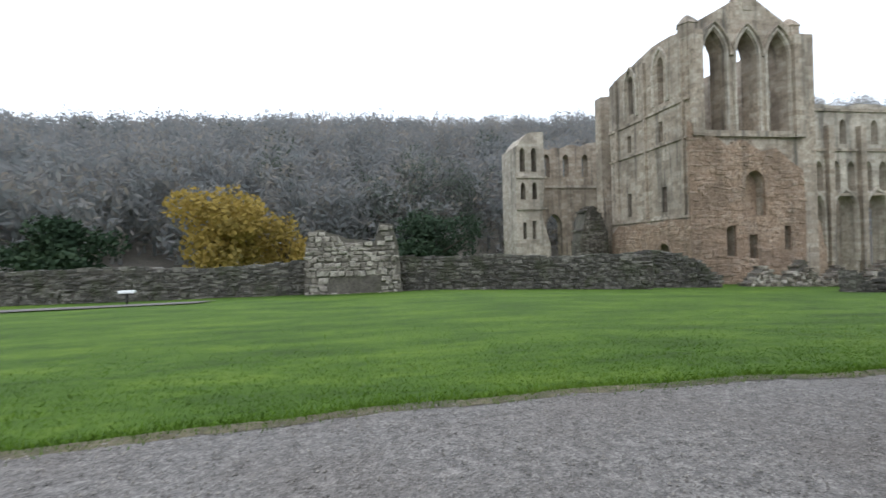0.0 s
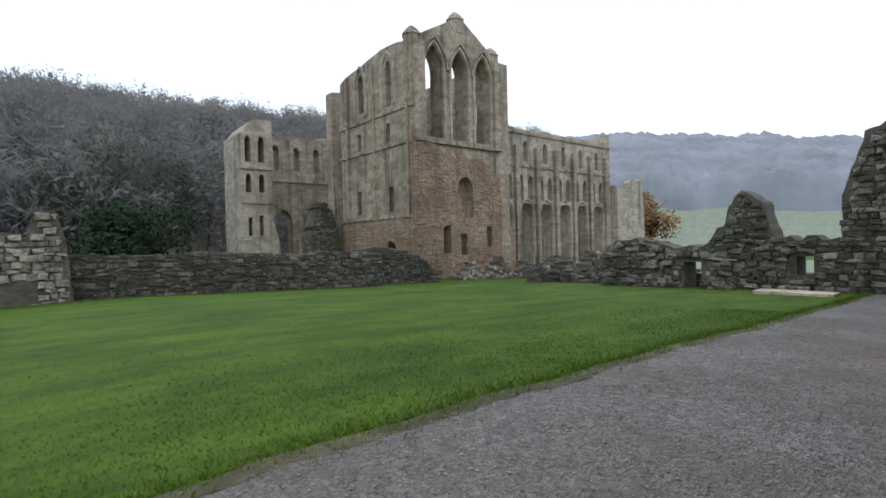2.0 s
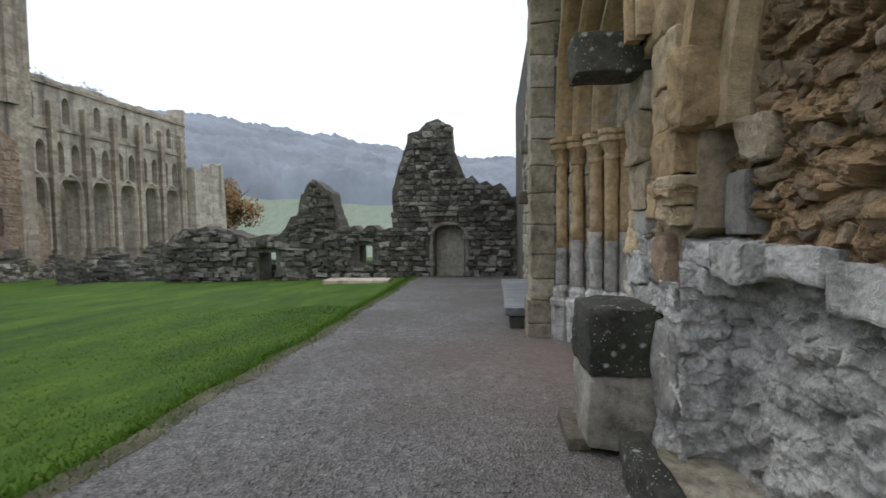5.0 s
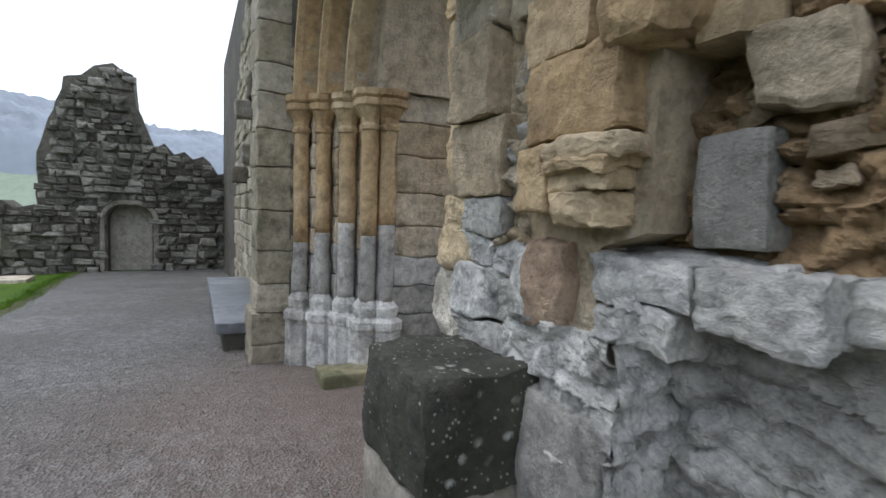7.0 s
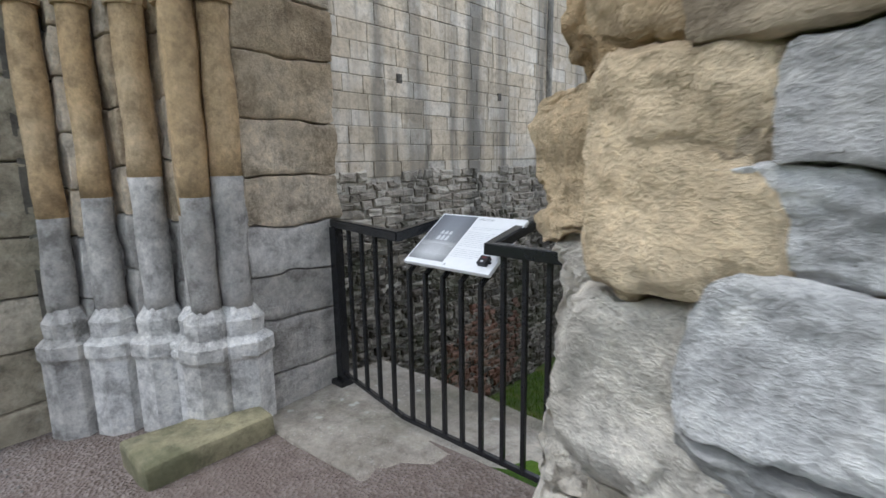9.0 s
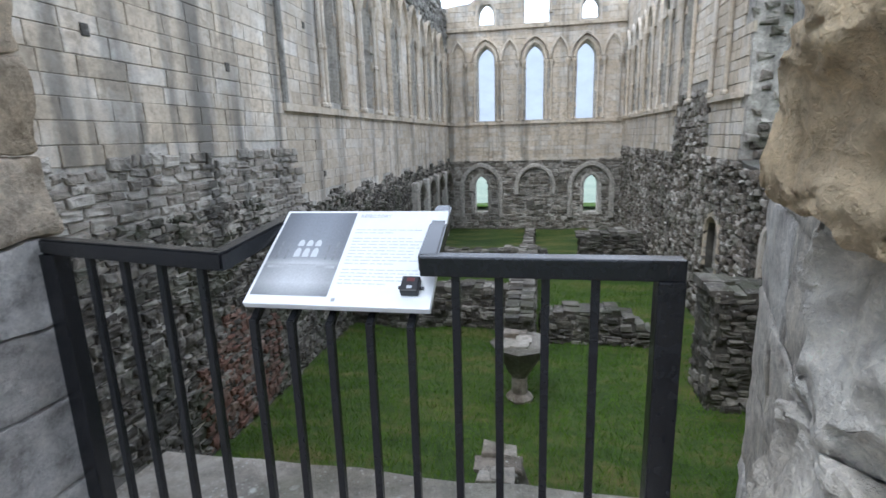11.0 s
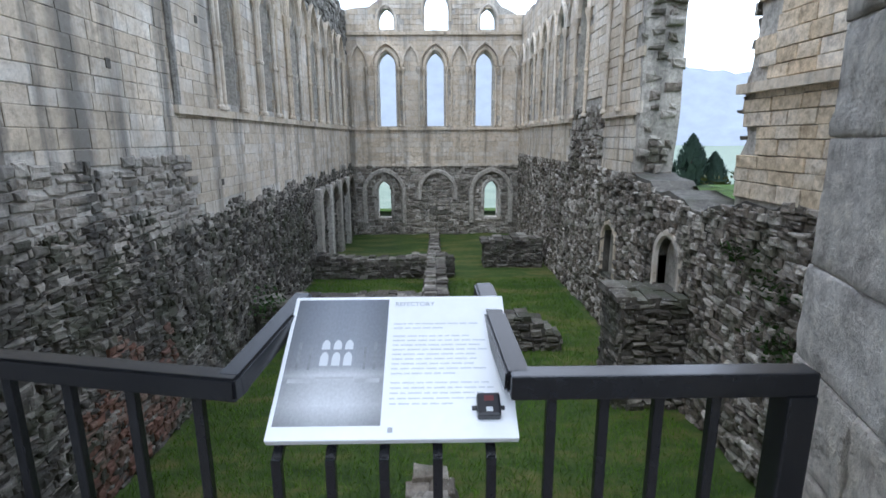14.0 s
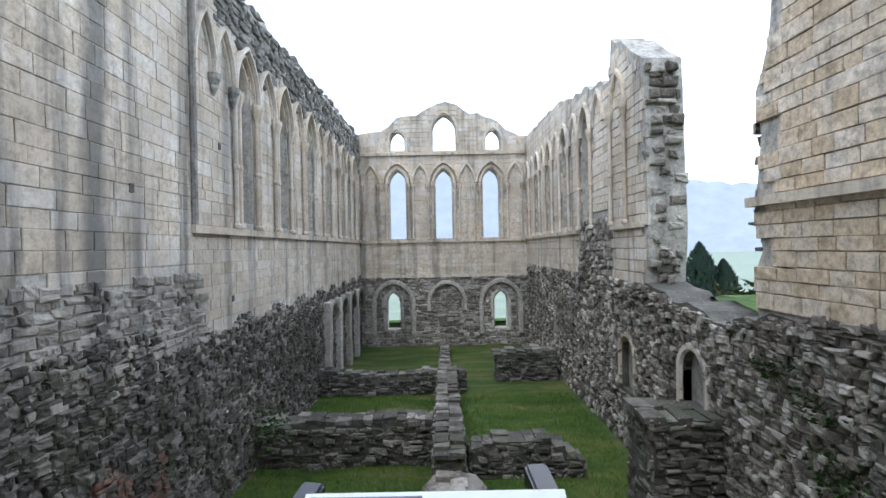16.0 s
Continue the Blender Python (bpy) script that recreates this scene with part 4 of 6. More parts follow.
for k in range(9):
    w_, h_, d_ = rn.uniform(0.05, 0.1), rn.uniform(0.025, 0.055), rn.uniform(0.05, 0.09)
    lump = roughened(box(-w_, w_, -0.08, d_, -h_, h_, 0.014, 0.014), 0.022, 3, 9.0 + k, False)
    me = bpy.data.meshes.new("rubble_stone")
    lump.to_mesh(me)
    lump.free()
    me.materials.append(CORE_D)
    lumps.append(me)
for k in range(240):
    o = new("rubble_stone", rn.choice(lumps))
    o.parent = wall_north
    f_ = rn.random() ** 0.6
    o.matrix_basis = Matrix.Translation(REC.p(3.6 + 3.35 * f_, rn.uniform(1.48, 3.3), 0.0)) @ Matrix.Rotation(rn.gauss(0, 0.3), 4, "Y") @ Matrix.Rotation(rn.gauss(0, 0.25), 4, "Z") @ Matrix.Scale(rn.uniform(0.6, 1.15), 4)
for x0, x1, z0, z1 in ((4.6, 5.5, 1.2, 1.4), (5.52, 6.18, 1.18, 1.38), (6.2, 6.72, 1.26, 1.42), (6.74, 7.34, 1.28, 1.44)):
    part("ledge_stone", roughened(box(x0, x1, 1.05, 1.25, z0, z1, 0.02), 0.03, 16, 5), LIME, wall_north, "pale eroded ledge stone")
MOSSY = stone("mossy_slab", [(0.13, 0.11, 0.07), (0.27, 0.23, 0.16), (0.42, 0.39, 0.32)], moss=0.5, lichen=0.4, specks=0.4)
for x0, x1 in ((2.9, 4.1), (4.12, 5.3), (5.32, 6.3), (6.32, 7.3)):
    part("bench_slab", roughened(box(x0, x1, 1.1, 1.6, -0.15, 0.13, 0.02), 0.035, 9, 4), MOSSY, wall_north, "dark mossy stone slab")
    part("kerb_stone", roughened(box(x0, x1, 1.6, 1.74, -0.15, 0.2, 0.02), 0.03, 9, 5), LICHEN, wall_north, "lichen-spotted dark kerb stone")
GREY = stone("grey_weathered_ashlar", [(0.28, 0.265, 0.24), (0.47, 0.45, 0.42), (0.62, 0.6, 0.57)], streak=0.1, lichen=0.4, bump=0.9, stain=0.3)
TAN = stone("tan_weathered_ashlar", [(0.4, 0.3, 0.19), (0.56, 0.45, 0.31), (0.65, 0.57, 0.46)], streak=0.15, lichen=0.2, bump=0.9, stain=0.25)
# springing of the laver arch
for r0, d1, w in ((1.5, 0.34, 0.2), (1.28, 0.2, 0.22)):
    part("laver_arch", arch_ring(REC, 5.55, r0 * 2, 2.05, r0, w, d1, -0.1, 9), BROWN, wall_north, "golden moulded arch stones")
corbel = part("corbel", roughened(box(7.16, 7.44, 1.2, 1.5, 1.5, 1.64, 0.05), 0.035, 14, 6), BROWN, wall_north, "eroded golden corbel")
for x0, x1, y1, z0, z1 in ((7.15, 7.45, 1.5, 1.63, 1.69), (7.13, 7.45, 1.535, 1.685, 1.735), (7.1, 7.45, 1.52, 1.73, 1.81)):
    part("corbel_moulding", roughened(box(x0, x1, 1.2, y1, z0, z1, 0.012), 0.028, 14, 8), BROWN, corbel)
part("backing_stone", roughened(box(6.82, 7.04, 1.0, 1.25, 1.46, 1.8, 0.015), 0.012, 12, 4), GREY, wall_north, "smooth pale stone")
part("backing_stone", roughened(box(6.64, 6.9, 1.0, 1.27, 1.84, 2.06, 0.03), 0.04, 12, 4), TAN, wall_north, "smooth grey block")
part("springer_stone", roughened(box(6.98, 7.2, 1.1, 1.52, 2.06, 2.5, 0.04), 0.035, 14, 5), BROWN, wall_north, "golden arch springer")
# pier between laver and doorway
PIER = Face(1.4, *NORTH)
pier = [(7.34, -0.3), (7.3, 1.44), (7.1, 1.5), (7.05, 3.0), (7.2, 6.8), (8.3, 7.2), (8.22, 2.8), (8.24, -0.3)]
part("wall_body", slab(PIER, pier, [], -0.03, -1.75), TAN, wall_north, "crumbling pale core")
RUST = stone("rusty_quoin", [(0.26, 0.16, 0.1), (0.4, 0.27, 0.18), (0.5, 0.38, 0.28)], streak=0.1, lichen=0.15, bump=0.9, stain=0.2)


def hewn(x0, x1, z0, z1, out, mat, wear=0.022, label=""):
    """A worn squared block of the pier face."""
    part("ashlar_block", roughened(box(x0, x1, 1.15, 1.4 + out, z0, z1, 0.016), wear, 18, 6), mat, wall_north, label)


for x0, x1, z0, z1, out, mt in ((7.88, 8.24, 1.97, 2.34, 0.1, TAN), (7.8, 8.25, 1.63, 1.96, 0.06, TAN), (7.82, 8.14, 1.45, 1.625, 0.05, GREY), (8.13, 8.26, 1.44, 1.62, 0.02, TAN),
                                (7.14, 7.61, 1.81, 2.1, 0.09, BROWN), (7.45, 7.61, 1.55, 1.8, 0.11, BROWN), (7.3, 7.66, 2.11, 2.36, 0.07, BROWN), (7.62, 7.85, 2.36, 2.62, 0.02, TAN),
                                (7.86, 8.26, 2.35, 2.62, 0.07, TAN), (7.2, 7.6, 2.37, 2.7, 0.08, BROWN)):
    hewn(x0, x1, z0, z1, out, mt)
hewn(7.4, 7.6, 1.12, 1.44, 0.06, RUST, 0.03, "reddish broken quoin")
hewn(7.6, 7.7, 1.1, 1.41, 0.045, LIME, 0.035)
for x0, x1, z0, z1, out in ((7.9, 8.22, 1.3, 1.44, 0.03), (7.7, 7.9, 1.26, 1.42, 0.0), (7.86, 8.23, 1.08, 1.29, 0.06), (7.7, 7.85, 1.07, 1.24, 0.02), (7.72, 8.24, 0.86, 1.06, 0.05), (7.7, 8.25, 0.5, 0.85, 0.04), (7.7, 8.26, 0.1, 0.49, 0.06), (7.72, 8.26, -0.3, 0.09, 0.07)):
    hewn(x0, x1, z0, z1, out, LIME, 0.04)
lay(wall_north, PIER, fill(7.59, 7.86, 1.42, 2.4, (0.05, 0.13), (0.06, 0.15), rn), TAN, (-0.06, 0.04), 0.004, 0.025, 6, 0.05, seed=44)
lay(wall_north, PIER, fill(7.6, 7.82, 1.45, 2.4, (0.1, 0.2), (0.08, 0.16), rn), GREY, (-0.09, 0.03), 0.015, 0.03, 6, 0.05, seed=440)
lay(wall_north, PIER, fill(7.1, 8.26, 2.7, 6.6, (0.28, 0.42), (0.24, 0.5), rn), BROWN, (0.02, 0.1), -0.004, 0.015, 6, 0.04, seed=43)
rubble_sheet(PIER, 7.12, 7.74, -0.1, 1.16, 0.011, 0.16, 0.06, LIME, "limewashed_core", "whitened rough rubble face", 11.0)
for x0, x1, z0, z1 in ((6.95, 7.34, 1.27, 1.42), (6.6, 6.94, 1.24, 1.41), (7.0, 7.36, 1.12, 1.26)):
    hewn(x0, x1, z0, z1, -0.02, LIME, 0.035)
rubble_sheet(Face(-7.16, *EAST_IN), 1.08, 1.46, -0.1, 1.3, 0.011, 0.14, 0.05, LIME, "limewashed_core", "whitened rough rubble face", 13.0)
part("bracket", roughened(box(7.85, 8.25, 1.3, 1.95, 2.62, 2.92, 0.04), 0.03, 4, 4), LICHEN, wall_north, "dark projecting bracket stone")
# low stub pier on the walk
stub = thing("stub_pier", "low stub of a stone pier with white lichen spots", "stone pier", (7.75, 1.7, -0.05))
part("upper_block", roughened(box(-0.2, 0.45, -0.38, 0.21, 0.52, 1.0, 0.045), 0.03, 16, 4), LICHEN, stub, "black lichen-spotted block")
part("lower_block", roughened(box(-0.17, 0.46, -0.3, 0.2, 0.0, 0.52, 0.03), 0.025, 16, 4), RUBBLE, stub)
part("side_stone", roughened(box(-0.6, -0.16, -0.5, -0.22, 0.36, 0.93, 0.04), 0.03, 14, 4), GREY, stub, "pale squared stone beside the stub")
part("footing", roughened(box(-0.1, 0.5, 0.16, 0.33, -0.05, 0.05, 0.02), 0.02, 8, 4), RUBBLE, stub)
# west jamb of the doorway
JAMB = stone("weathered_jamb", [(0.58, 0.47, 0.34), (0.76, 0.67, 0.54), (0.84, 0.79, 0.7)], streak=0.0, lichen=0.2, bump=1.0, stain=0.12, mottle=0.6)
JAMB_GOLD = stone("golden_jamb", [(0.55, 0.38, 0.2), (0.74, 0.56, 0.34), (0.8, 0.67, 0.47)], streak=0.0, lichen=0.1, bump=1.0, stain=0.12, mottle=0.6)
JAMB_IN = stone("pale_inner_jamb", [(0.5, 0.44, 0.36), (0.7, 0.64, 0.55), (0.8, 0.76, 0.7)], streak=0.1, lichen=0.2, bump=0.9, stain=0.25)
JW = Face(0, (-0.279, -0.96, 0), (0.96, -0.279, 0))
JW.o = Vector((8.32, -0.42, 0))
lay(wall_north, JW, fill(-1.0, 0.0, -0.35, 5.4, (0.3, 0.46), (0.35, 0.7), rn), JAMB_IN, (0.0, 0.012), 0.001, 0.003, 9, 0.012, seed=47)
bm = bmesh.new()
lo = [bm.verts.new((x, y, -0.35)) for x, y in ((7.3, -0.42), (8.3, -0.42), (8.56, 0.6), (8.43, 1.1), (8.2, 1.32), (7.3, 1.32))]
r = bmesh.ops.extrude_face_region(bm, geom=[bm.faces.new(lo)])
bmesh.ops.translate(bm, verts=[v for v in r["geom"] if isinstance(v, bmesh.types.BMVert)], vec=(0, 0, 6.8))
bmesh.ops.recalc_face_normals(bm, faces=bm.faces[:])
part("wall_body", bm, JAMB, wall_north)
zz = -0.35
while zz < 5.2:
    h = rn.uniform(0.34, 0.5)
    m_ = JAMB if zz < 1.2 else JAMB_GOLD
    part("jamb_stone", roughened(box(8.3, 8.71 + rn.uniform(-0.05, 0.05) + (0.06 if zz < 0.3 else 0), 0.58, 1.02, zz, zz + h - 0.004, 0.05), 0.07, 18, 5.5), m_, wall_north, "eroded rounded jamb stone")
    part("jamb_stone", roughened(box(8.12, 8.46 + rn.uniform(-0.06, 0.06), 0.98, 1.44 + rn.uniform(-0.06, 0.03), zz, zz + h - 0.004, 0.05), 0.055, 18, 3.6), m_, wall_north, "eroded rounded jamb stone")
    zz += h
# doorway arch wall
CXP, SPR = 9.8, 2.78
orders = [(1.16, 0.88, 0.24), (1.42, 1.09, 0.24), (1.7, 1.31, 0.26), (1.98, 1.52, 0.24)]
back = -0.42
for r, y, w in orders:
    f = Face(y, *NORTH)
    left = 8.2 if r < 1.5 else 7.62
    part("arch_wall", slab(f, [(left, SPR), (left, 7.0), (12.0, 7.2), (12.0, SPR)] + arch(CXP, SPR, 2 * r, SPR + (1.0 if r < 1.3 else 0.02), r, 10)[::-1], [], 0, back - y), TAN, wall_north)
    back = y
    if r < 1.3:
        continue
    part("arch_order", arch_ring(f, CXP, r * 2, SPR, r, w * 0.5, 0.1, -0.12, 12), BROWN, wall_north, "golden moulded arch order")
    part("arch_roll", arch_ring(f, CXP, r * 2 + w * 1.3, SPR, r + w * 0.65, w * 0.3, 0.06, -0.05, 12), BROWN, wall_north)
# east jamb: stepped shafts with capitals and bases
GZ = -0.3
for k, (x, y, r) in enumerate(((11.88, 1.52, 0.085), (11.7, 1.31, 0.085), (11.5, 1.09, 0.095), (11.28, 0.88, 0.12), (11.14, 0.95, 0.09), (11.1, 0.76, 0.1))):
    col = [(r * 1.9, GZ), (r * 1.9, GZ + 0.55), (r * 2.1, GZ + 0.58), (r * 2.1, GZ + 0.66), (r * 1.5, GZ + 0.7), (r * 1.6, GZ + 0.8), (r, GZ + 0.88)]
    part("column_base", lathe(col, 8, (x, y, 0)), LIME, wall_north, "worn pale column base")
    for nm, z0, z1, mt in (("column_drum", GZ + 0.86, 1.15 + 0.12 * (k % 3), GREY), ("column_drum", 1.15 + 0.12 * (k % 3), 2.45, BROWN)):
        v, f = lathe([(r, z0 + (z1 - z0) * q / 8) for q in range(9)], 12, (x, y, 0))
        v = [(a + 0.02 * noise.noise(Vector((a * 9, b * 9, c * 3))), b + 0.02 * noise.noise(Vector((b * 9, c * 3, a * 9))), c) for a, b, c in v]
        part(nm, (v, f), mt, wall_north, "worn stone drum of a shaft", True)
    part("capital", lathe([(r * 1.2, 2.38), (r * 1.25, 2.42), (r, 2.45), (r * 1.1, 2.5), (r * 1.7, 2.6), (r * 2.0, 2.62), (r * 2.0, 2.68), (r * 1.8, 2.69), (r * 2.15, 2.72), (r * 2.15, 2.78)], 10, (x, y, 0)), BROWN, wall_north, "moulded capital")
for x0, x1, y0, y1 in ((11.77, 12.0, 0.2, 1.42), (11.54, 11.78, 0.0, 1.2), (11.32, 11.56, -0.1, 0.97), (11.02, 11.34, -0.02, 0.7)):
    zz = GZ
    while zz < SPR:
        h = rn.uniform(0.28, 0.42)
        part("jamb_stone", roughened(box(x0, x1, y0, y1, zz, min(zz + h - 0.008, SPR), 0.02), 0.03, 9, 4), TAN if zz > 0.9 else GREY, wall_north)
        zz += h
part("step_stone", roughened(box(10.75, 11.15, 0.75, 1.5, -0.28, -0.08, 0.03), 0.02, 4, 4), stone("mossy_step", [(0.12, 0.11, 0.06), (0.2, 0.18, 0.1), (0.3, 0.27, 0.17)], moss=0.6), wall_north, "mossy yellow-green step stone")
part("threshold", roughened(box(8.4, 11.1, -0.45, 0.75, -0.45, -0.19, 0.02), 0.03, 9, 3), RUBBLE, wall_north, "dirty worn stone threshold")
part("wall_body", box(8.5, 12.0, -0.45, 0.3, -5.6, -0.4), RUBBLE_B, wall_north)
# pilaster and the wall east of the doorway
part("wall_body", box(12.0, 26.5, -0.6, 1.62, -5.6, 6.6), RUBBLE_B, wall_north)
EA = Face(1.62, *NORTH)
ea = ragged([(12.05, 7.3), (14, 7.0), (17, 6.0), (19.5, 4.6), (20.2, 3.0)], 0.5, 0.12) + [(20.4, -0.7), (12.05, -0.5)]
st = courses(ea, [], (0.24, 0.36), (0.35, 0.7), rn)
lay(wall_north, EA, st, MOSSED, (0.02, 0.07), 0.008, 0.01, 2, 0.02, near=(12, 1.6, 1), singles=120, seed=48, name="ashlar_block")
zz = -0.5
while zz < 7.0:
    h = rn.uniform(0.3, 0.5)
    part("pilaster_block", roughened(box(12.0, 12.65, 1.45, 1.98 + (0.06 if zz < 0.2 else 0), zz, zz + h - 0.01, 0.02), 0.025, 9, 4), MOSSED, wall_north, "grey-green squared block")
    zz += h
for x, z in ((13.2, 3.0), (14.4, 2.2), (15.6, 3.1), (16.5, 2.0)):
    part("corbel", roughened(box(x, x + 0.4, 1.6, 1.95, z, z + 0.3, 0.04), 0.03, 3, 4), RUBBLE, wall_north, "dark projecting corbel")
bench = thing("stone_bench", "long low bench of wet blue-grey stone slabs", "bench", (14.9, 2.02, -0.42))
for k in range(4):
    part("seat_slab", roughened(box(-2.2 + 1.12 * k, -1.1 + 1.12 * k, -0.38, 0.36, 0.36, 0.5, 0.015), 0.012, 3, 3), SLATE, bench)
part("support", roughened(box(-2.15, 2.2, -0.38, 0.27, -0.2, 0.36, 0.02), 0.015, 4, 2), RUBBLE_B, bench, "dark stone support")

# ---- iron railing with the reading panel in the doorway ----
rail = thing("railing", "black painted steel railing across the doorway", "railing", (9.875, 0.235, -0.155))
RT = 1.22


def rail_y(x):
    return -0.16 * max(0.0, (x - 0.26) / 0.77)


for x in (1.1, -1.06):
    part("post", box(x - 0.035, x + 0.035, rail_y(x) - 0.035, rail_y(x) + 0.035, 0, RT - 0.058, 0.006), BLACK, rail)
    part("base_plate", box(x - 0.07, x + 0.07, rail_y(x) - 0.07, rail_y(x) + 0.07, -0.03, 0.012, 0.003), BLACK, rail)
part("top_rail", bar_between((0.245, rail_y(0.245), RT - 0.03), (1.135, rail_y(1.135), RT - 0.03), 0.06, 0.06), BLACK, rail)
part("top_rail", box(-1.095, -0.38, -0.03, 0.03, RT - 0.06, RT, 0.006), BLACK, rail)
part("rail_arm", bar_between((0.275, 0.0, RT - 0.03), (0.2, -0.42, RT + 0.04), 0.06, 0.06), BLACK, rail)
part("rail_arm", bar_between((-0.4, 0.0, RT - 0.03), (-0.36, -0.48, RT + 0.05), 0.06, 0.06), BLACK, rail)
part("bottom_rail", bar_between((-1.03, 0, 0.06), (0.26, 0, 0.06), 0.03, 0.03), BLACK, rail)
part("bottom_rail", bar_between((0.26, 0, 0.06), (1.1, rail_y(1.1), 0.06), 0.03, 0.03), BLACK, rail)
for x in (-0.87, -0.735, -0.605, -0.48, -0.34, -0.21, -0.08, 0.05, 0.18, 0.36, 0.54, 0.72, 0.9):
    mid = -0.36 < x < 0.2
    part("baluster", box(x - 0.012, x + 0.012, rail_y(x) - 0.012, rail_y(x) + 0.012, 0.06, 1.0 if mid else RT - 0.06, 0.003), BLACK, rail)
    if mid:
        part("bracket_arm", bar_between((x, 0, 0.99), (x, -0.22, 1.13), 0.024, 0.024), BLACK, rail)
panel = thing("information_panel", "white tilted reading panel with grey photograph and text", "sign", (9.773, 0.25, 0.894))
PW, PL = 0.605, 0.43
frame_m = Matrix(((-1, 0, 0, 0), (0, -1, 0, 0), (0, 0, 1, 0), (0, 0, 0, 1)))
place = frame_m @ Matrix.Rotation(math.atan2(0.233, 0.35), 4, "X")


def on_panel(name, bm, mat, label=""):
    """Pieces of the panel: x to the reader's right, y up the slope."""
    ob = part(name, bm, mat, panel, label)
    ob.matrix_basis = place
    return ob


on_panel("board", box(-PW / 2, PW / 2, 0, PL, -0.012, 0.012, 0.004), WHITE)
on_panel("backing", box(-PW / 2 + 0.03, PW / 2 - 0.03, 0.03, PL - 0.03, -0.03, -0.0125, 0.004), BLACK, "black steel backing tray")
px0, px1, py0, py1 = -PW / 2 + 0.012, -0.03, 0.035, PL - 0.012
w_, h_ = px1 - px0, py1 - py0
pm, pn, pl, pp = nodes_of("printed_photograph")
tc = pn.new("ShaderNodeTexCoord")
sx = pn.new("ShaderNodeSeparateXYZ")
pl.new(tc.outputs["Generated"], sx.inputs[0])
grad = ramp(pn, pl, sx.outputs[1], [(0.0, (0.3, 0.31, 0.32)), (0.14, (0.52, 0.53, 0.54)), (0.31, (0.42, 0.43, 0.44)), (0.36, (0.5, 0.51, 0.52)), (0.42, (0.3, 0.31, 0.33)), (0.62, (0.24, 0.255, 0.28)), (1.0, (0.19, 0.205, 0.235))])
side = ramp(pn, pl, maths(pn, pl, "ABSOLUTE", maths(pn, pl, "SUBTRACT", sx.outputs[0], 0.52)), [(0.15, (1.15, 1.15, 1.15)), (0.5, (0.7, 0.7, 0.7))])
spk = noise_node(pn, pl, tc.outputs["Generated"], 38.0, 4, 0.7)
pl.new(mix(pn, pl, 0.6, mix(pn, pl, 1.0, grad, side, "MULTIPLY"), ramp(pn, pl, spk, [(0.36, (0.85, 0.85, 0.85)), (0.64, (1.1, 1.1, 1.1))]), "MULTIPLY"), pp.inputs["Base Color"])
pp.inputs["Roughness"].default_value = 0.3
photo = on_panel("photograph", box(px0, px1, py0, py1, 0.0122, 0.0128), pm, "grey photograph of a vaulted hall")


def pic(name, a, b, c, d, mat):
    """A bright spot of the photograph, a child of it."""
    part(name, box(px0 + a * w_, px0 + b * w_, py0 + c * h_, py0 + d * h_, 0.0129, 0.0131), mat, photo)


for a in (0.35, 0.47, 0.59):
    part("photograph_window", slab(Face(0, (1, 0, 0), (0, -1, 0)), [(px0 + u * w_, py0 + z * h_) for u, z in arch(a + 0.03, 0.43, 0.085, 0.49, 0.05, 4)], [], 0, -0.0002), PIC_W, photo).matrix_basis = Matrix(((1, 0, 0, 0), (0, 0, 1, 0), (0, 1, 0, 0.0131), (0, 0, 0, 1)))
    part("photograph_window", slab(Face(0, (1, 0, 0), (0, -1, 0)), [(px0 + u * w_, py0 + z * h_) for u, z in arch(a + 0.03, 0.56, 0.085, 0.59, 0.05, 4)], [], 0, -0.0002), PIC_W, photo).matrix_basis = Matrix(((1, 0, 0, 0), (0, 0, 1, 0), (0, 1, 0, 0.0131), (0, 0, 0, 1)))
for a, b, c, d, m_ in ((0.32, 0.7, 0.33, 0.345, PIC_L), (0.05, 0.3, 0.3, 0.33, PIC_L), (0.72, 0.96, 0.3, 0.33, PIC_L), (0.1, 0.13, 0.4, 0.62, PIC_M), (0.22, 0.245, 0.4, 0.58, PIC_M), (0.78, 0.805, 0.4, 0.58, PIC_M), (0.88, 0.91, 0.4, 0.62, PIC_M)):
    pic("photograph_detail", a, b, c, d, m_)


def words(name, text, x, y, size, mat):
    cu = bpy.data.curves.new(name, "FONT")
    cu.body, cu.size, cu.extrude = text, size, 0.0002
    cu.materials.append(mat)
    tmp = bpy.data.objects.new(name, cu)
    me = bpy.data.meshes.new_from_object(tmp)
    bpy.data.objects.remove(tmp)
    ob = new(name, me)
    ob.parent = panel
    ob.matrix_basis = place @ Matrix.Translation((x, y, 0.0128))
    return ob


words("title", "REFECTORY", -0.012, PL - 0.036, 0.021, INK_D)
rt = random.Random(2)
yy = PL - 0.1
for k in range(16):
    if k in (2, 11):
        yy -= 0.012
    x, end = -0.012, 0.27 - rt.uniform(0.0, 0.05) - (0.1 if k in (1, 10, 15) else 0)
    bm = bmesh.new()
    while x < end - 0.02:
        w = rt.uniform(0.012, 0.035)
        box_into(bm, x, min(end, x + w), yy, yy + 0.0035, 0.0122, 0.0127)
        x += w + 0.006
    on_panel("text_line", bm, INK)
    yy -= 0.0145
on_panel("headphone_sign", box(-0.012, 0.0, 0.017, 0.03, 0.0122, 0.0127, 0.0), INK_D, "small dark headphone sign")
holder = thing("ticket_box", "small black plastic box fixed on the panel", "box", (9.773, 0.25, 0.894))
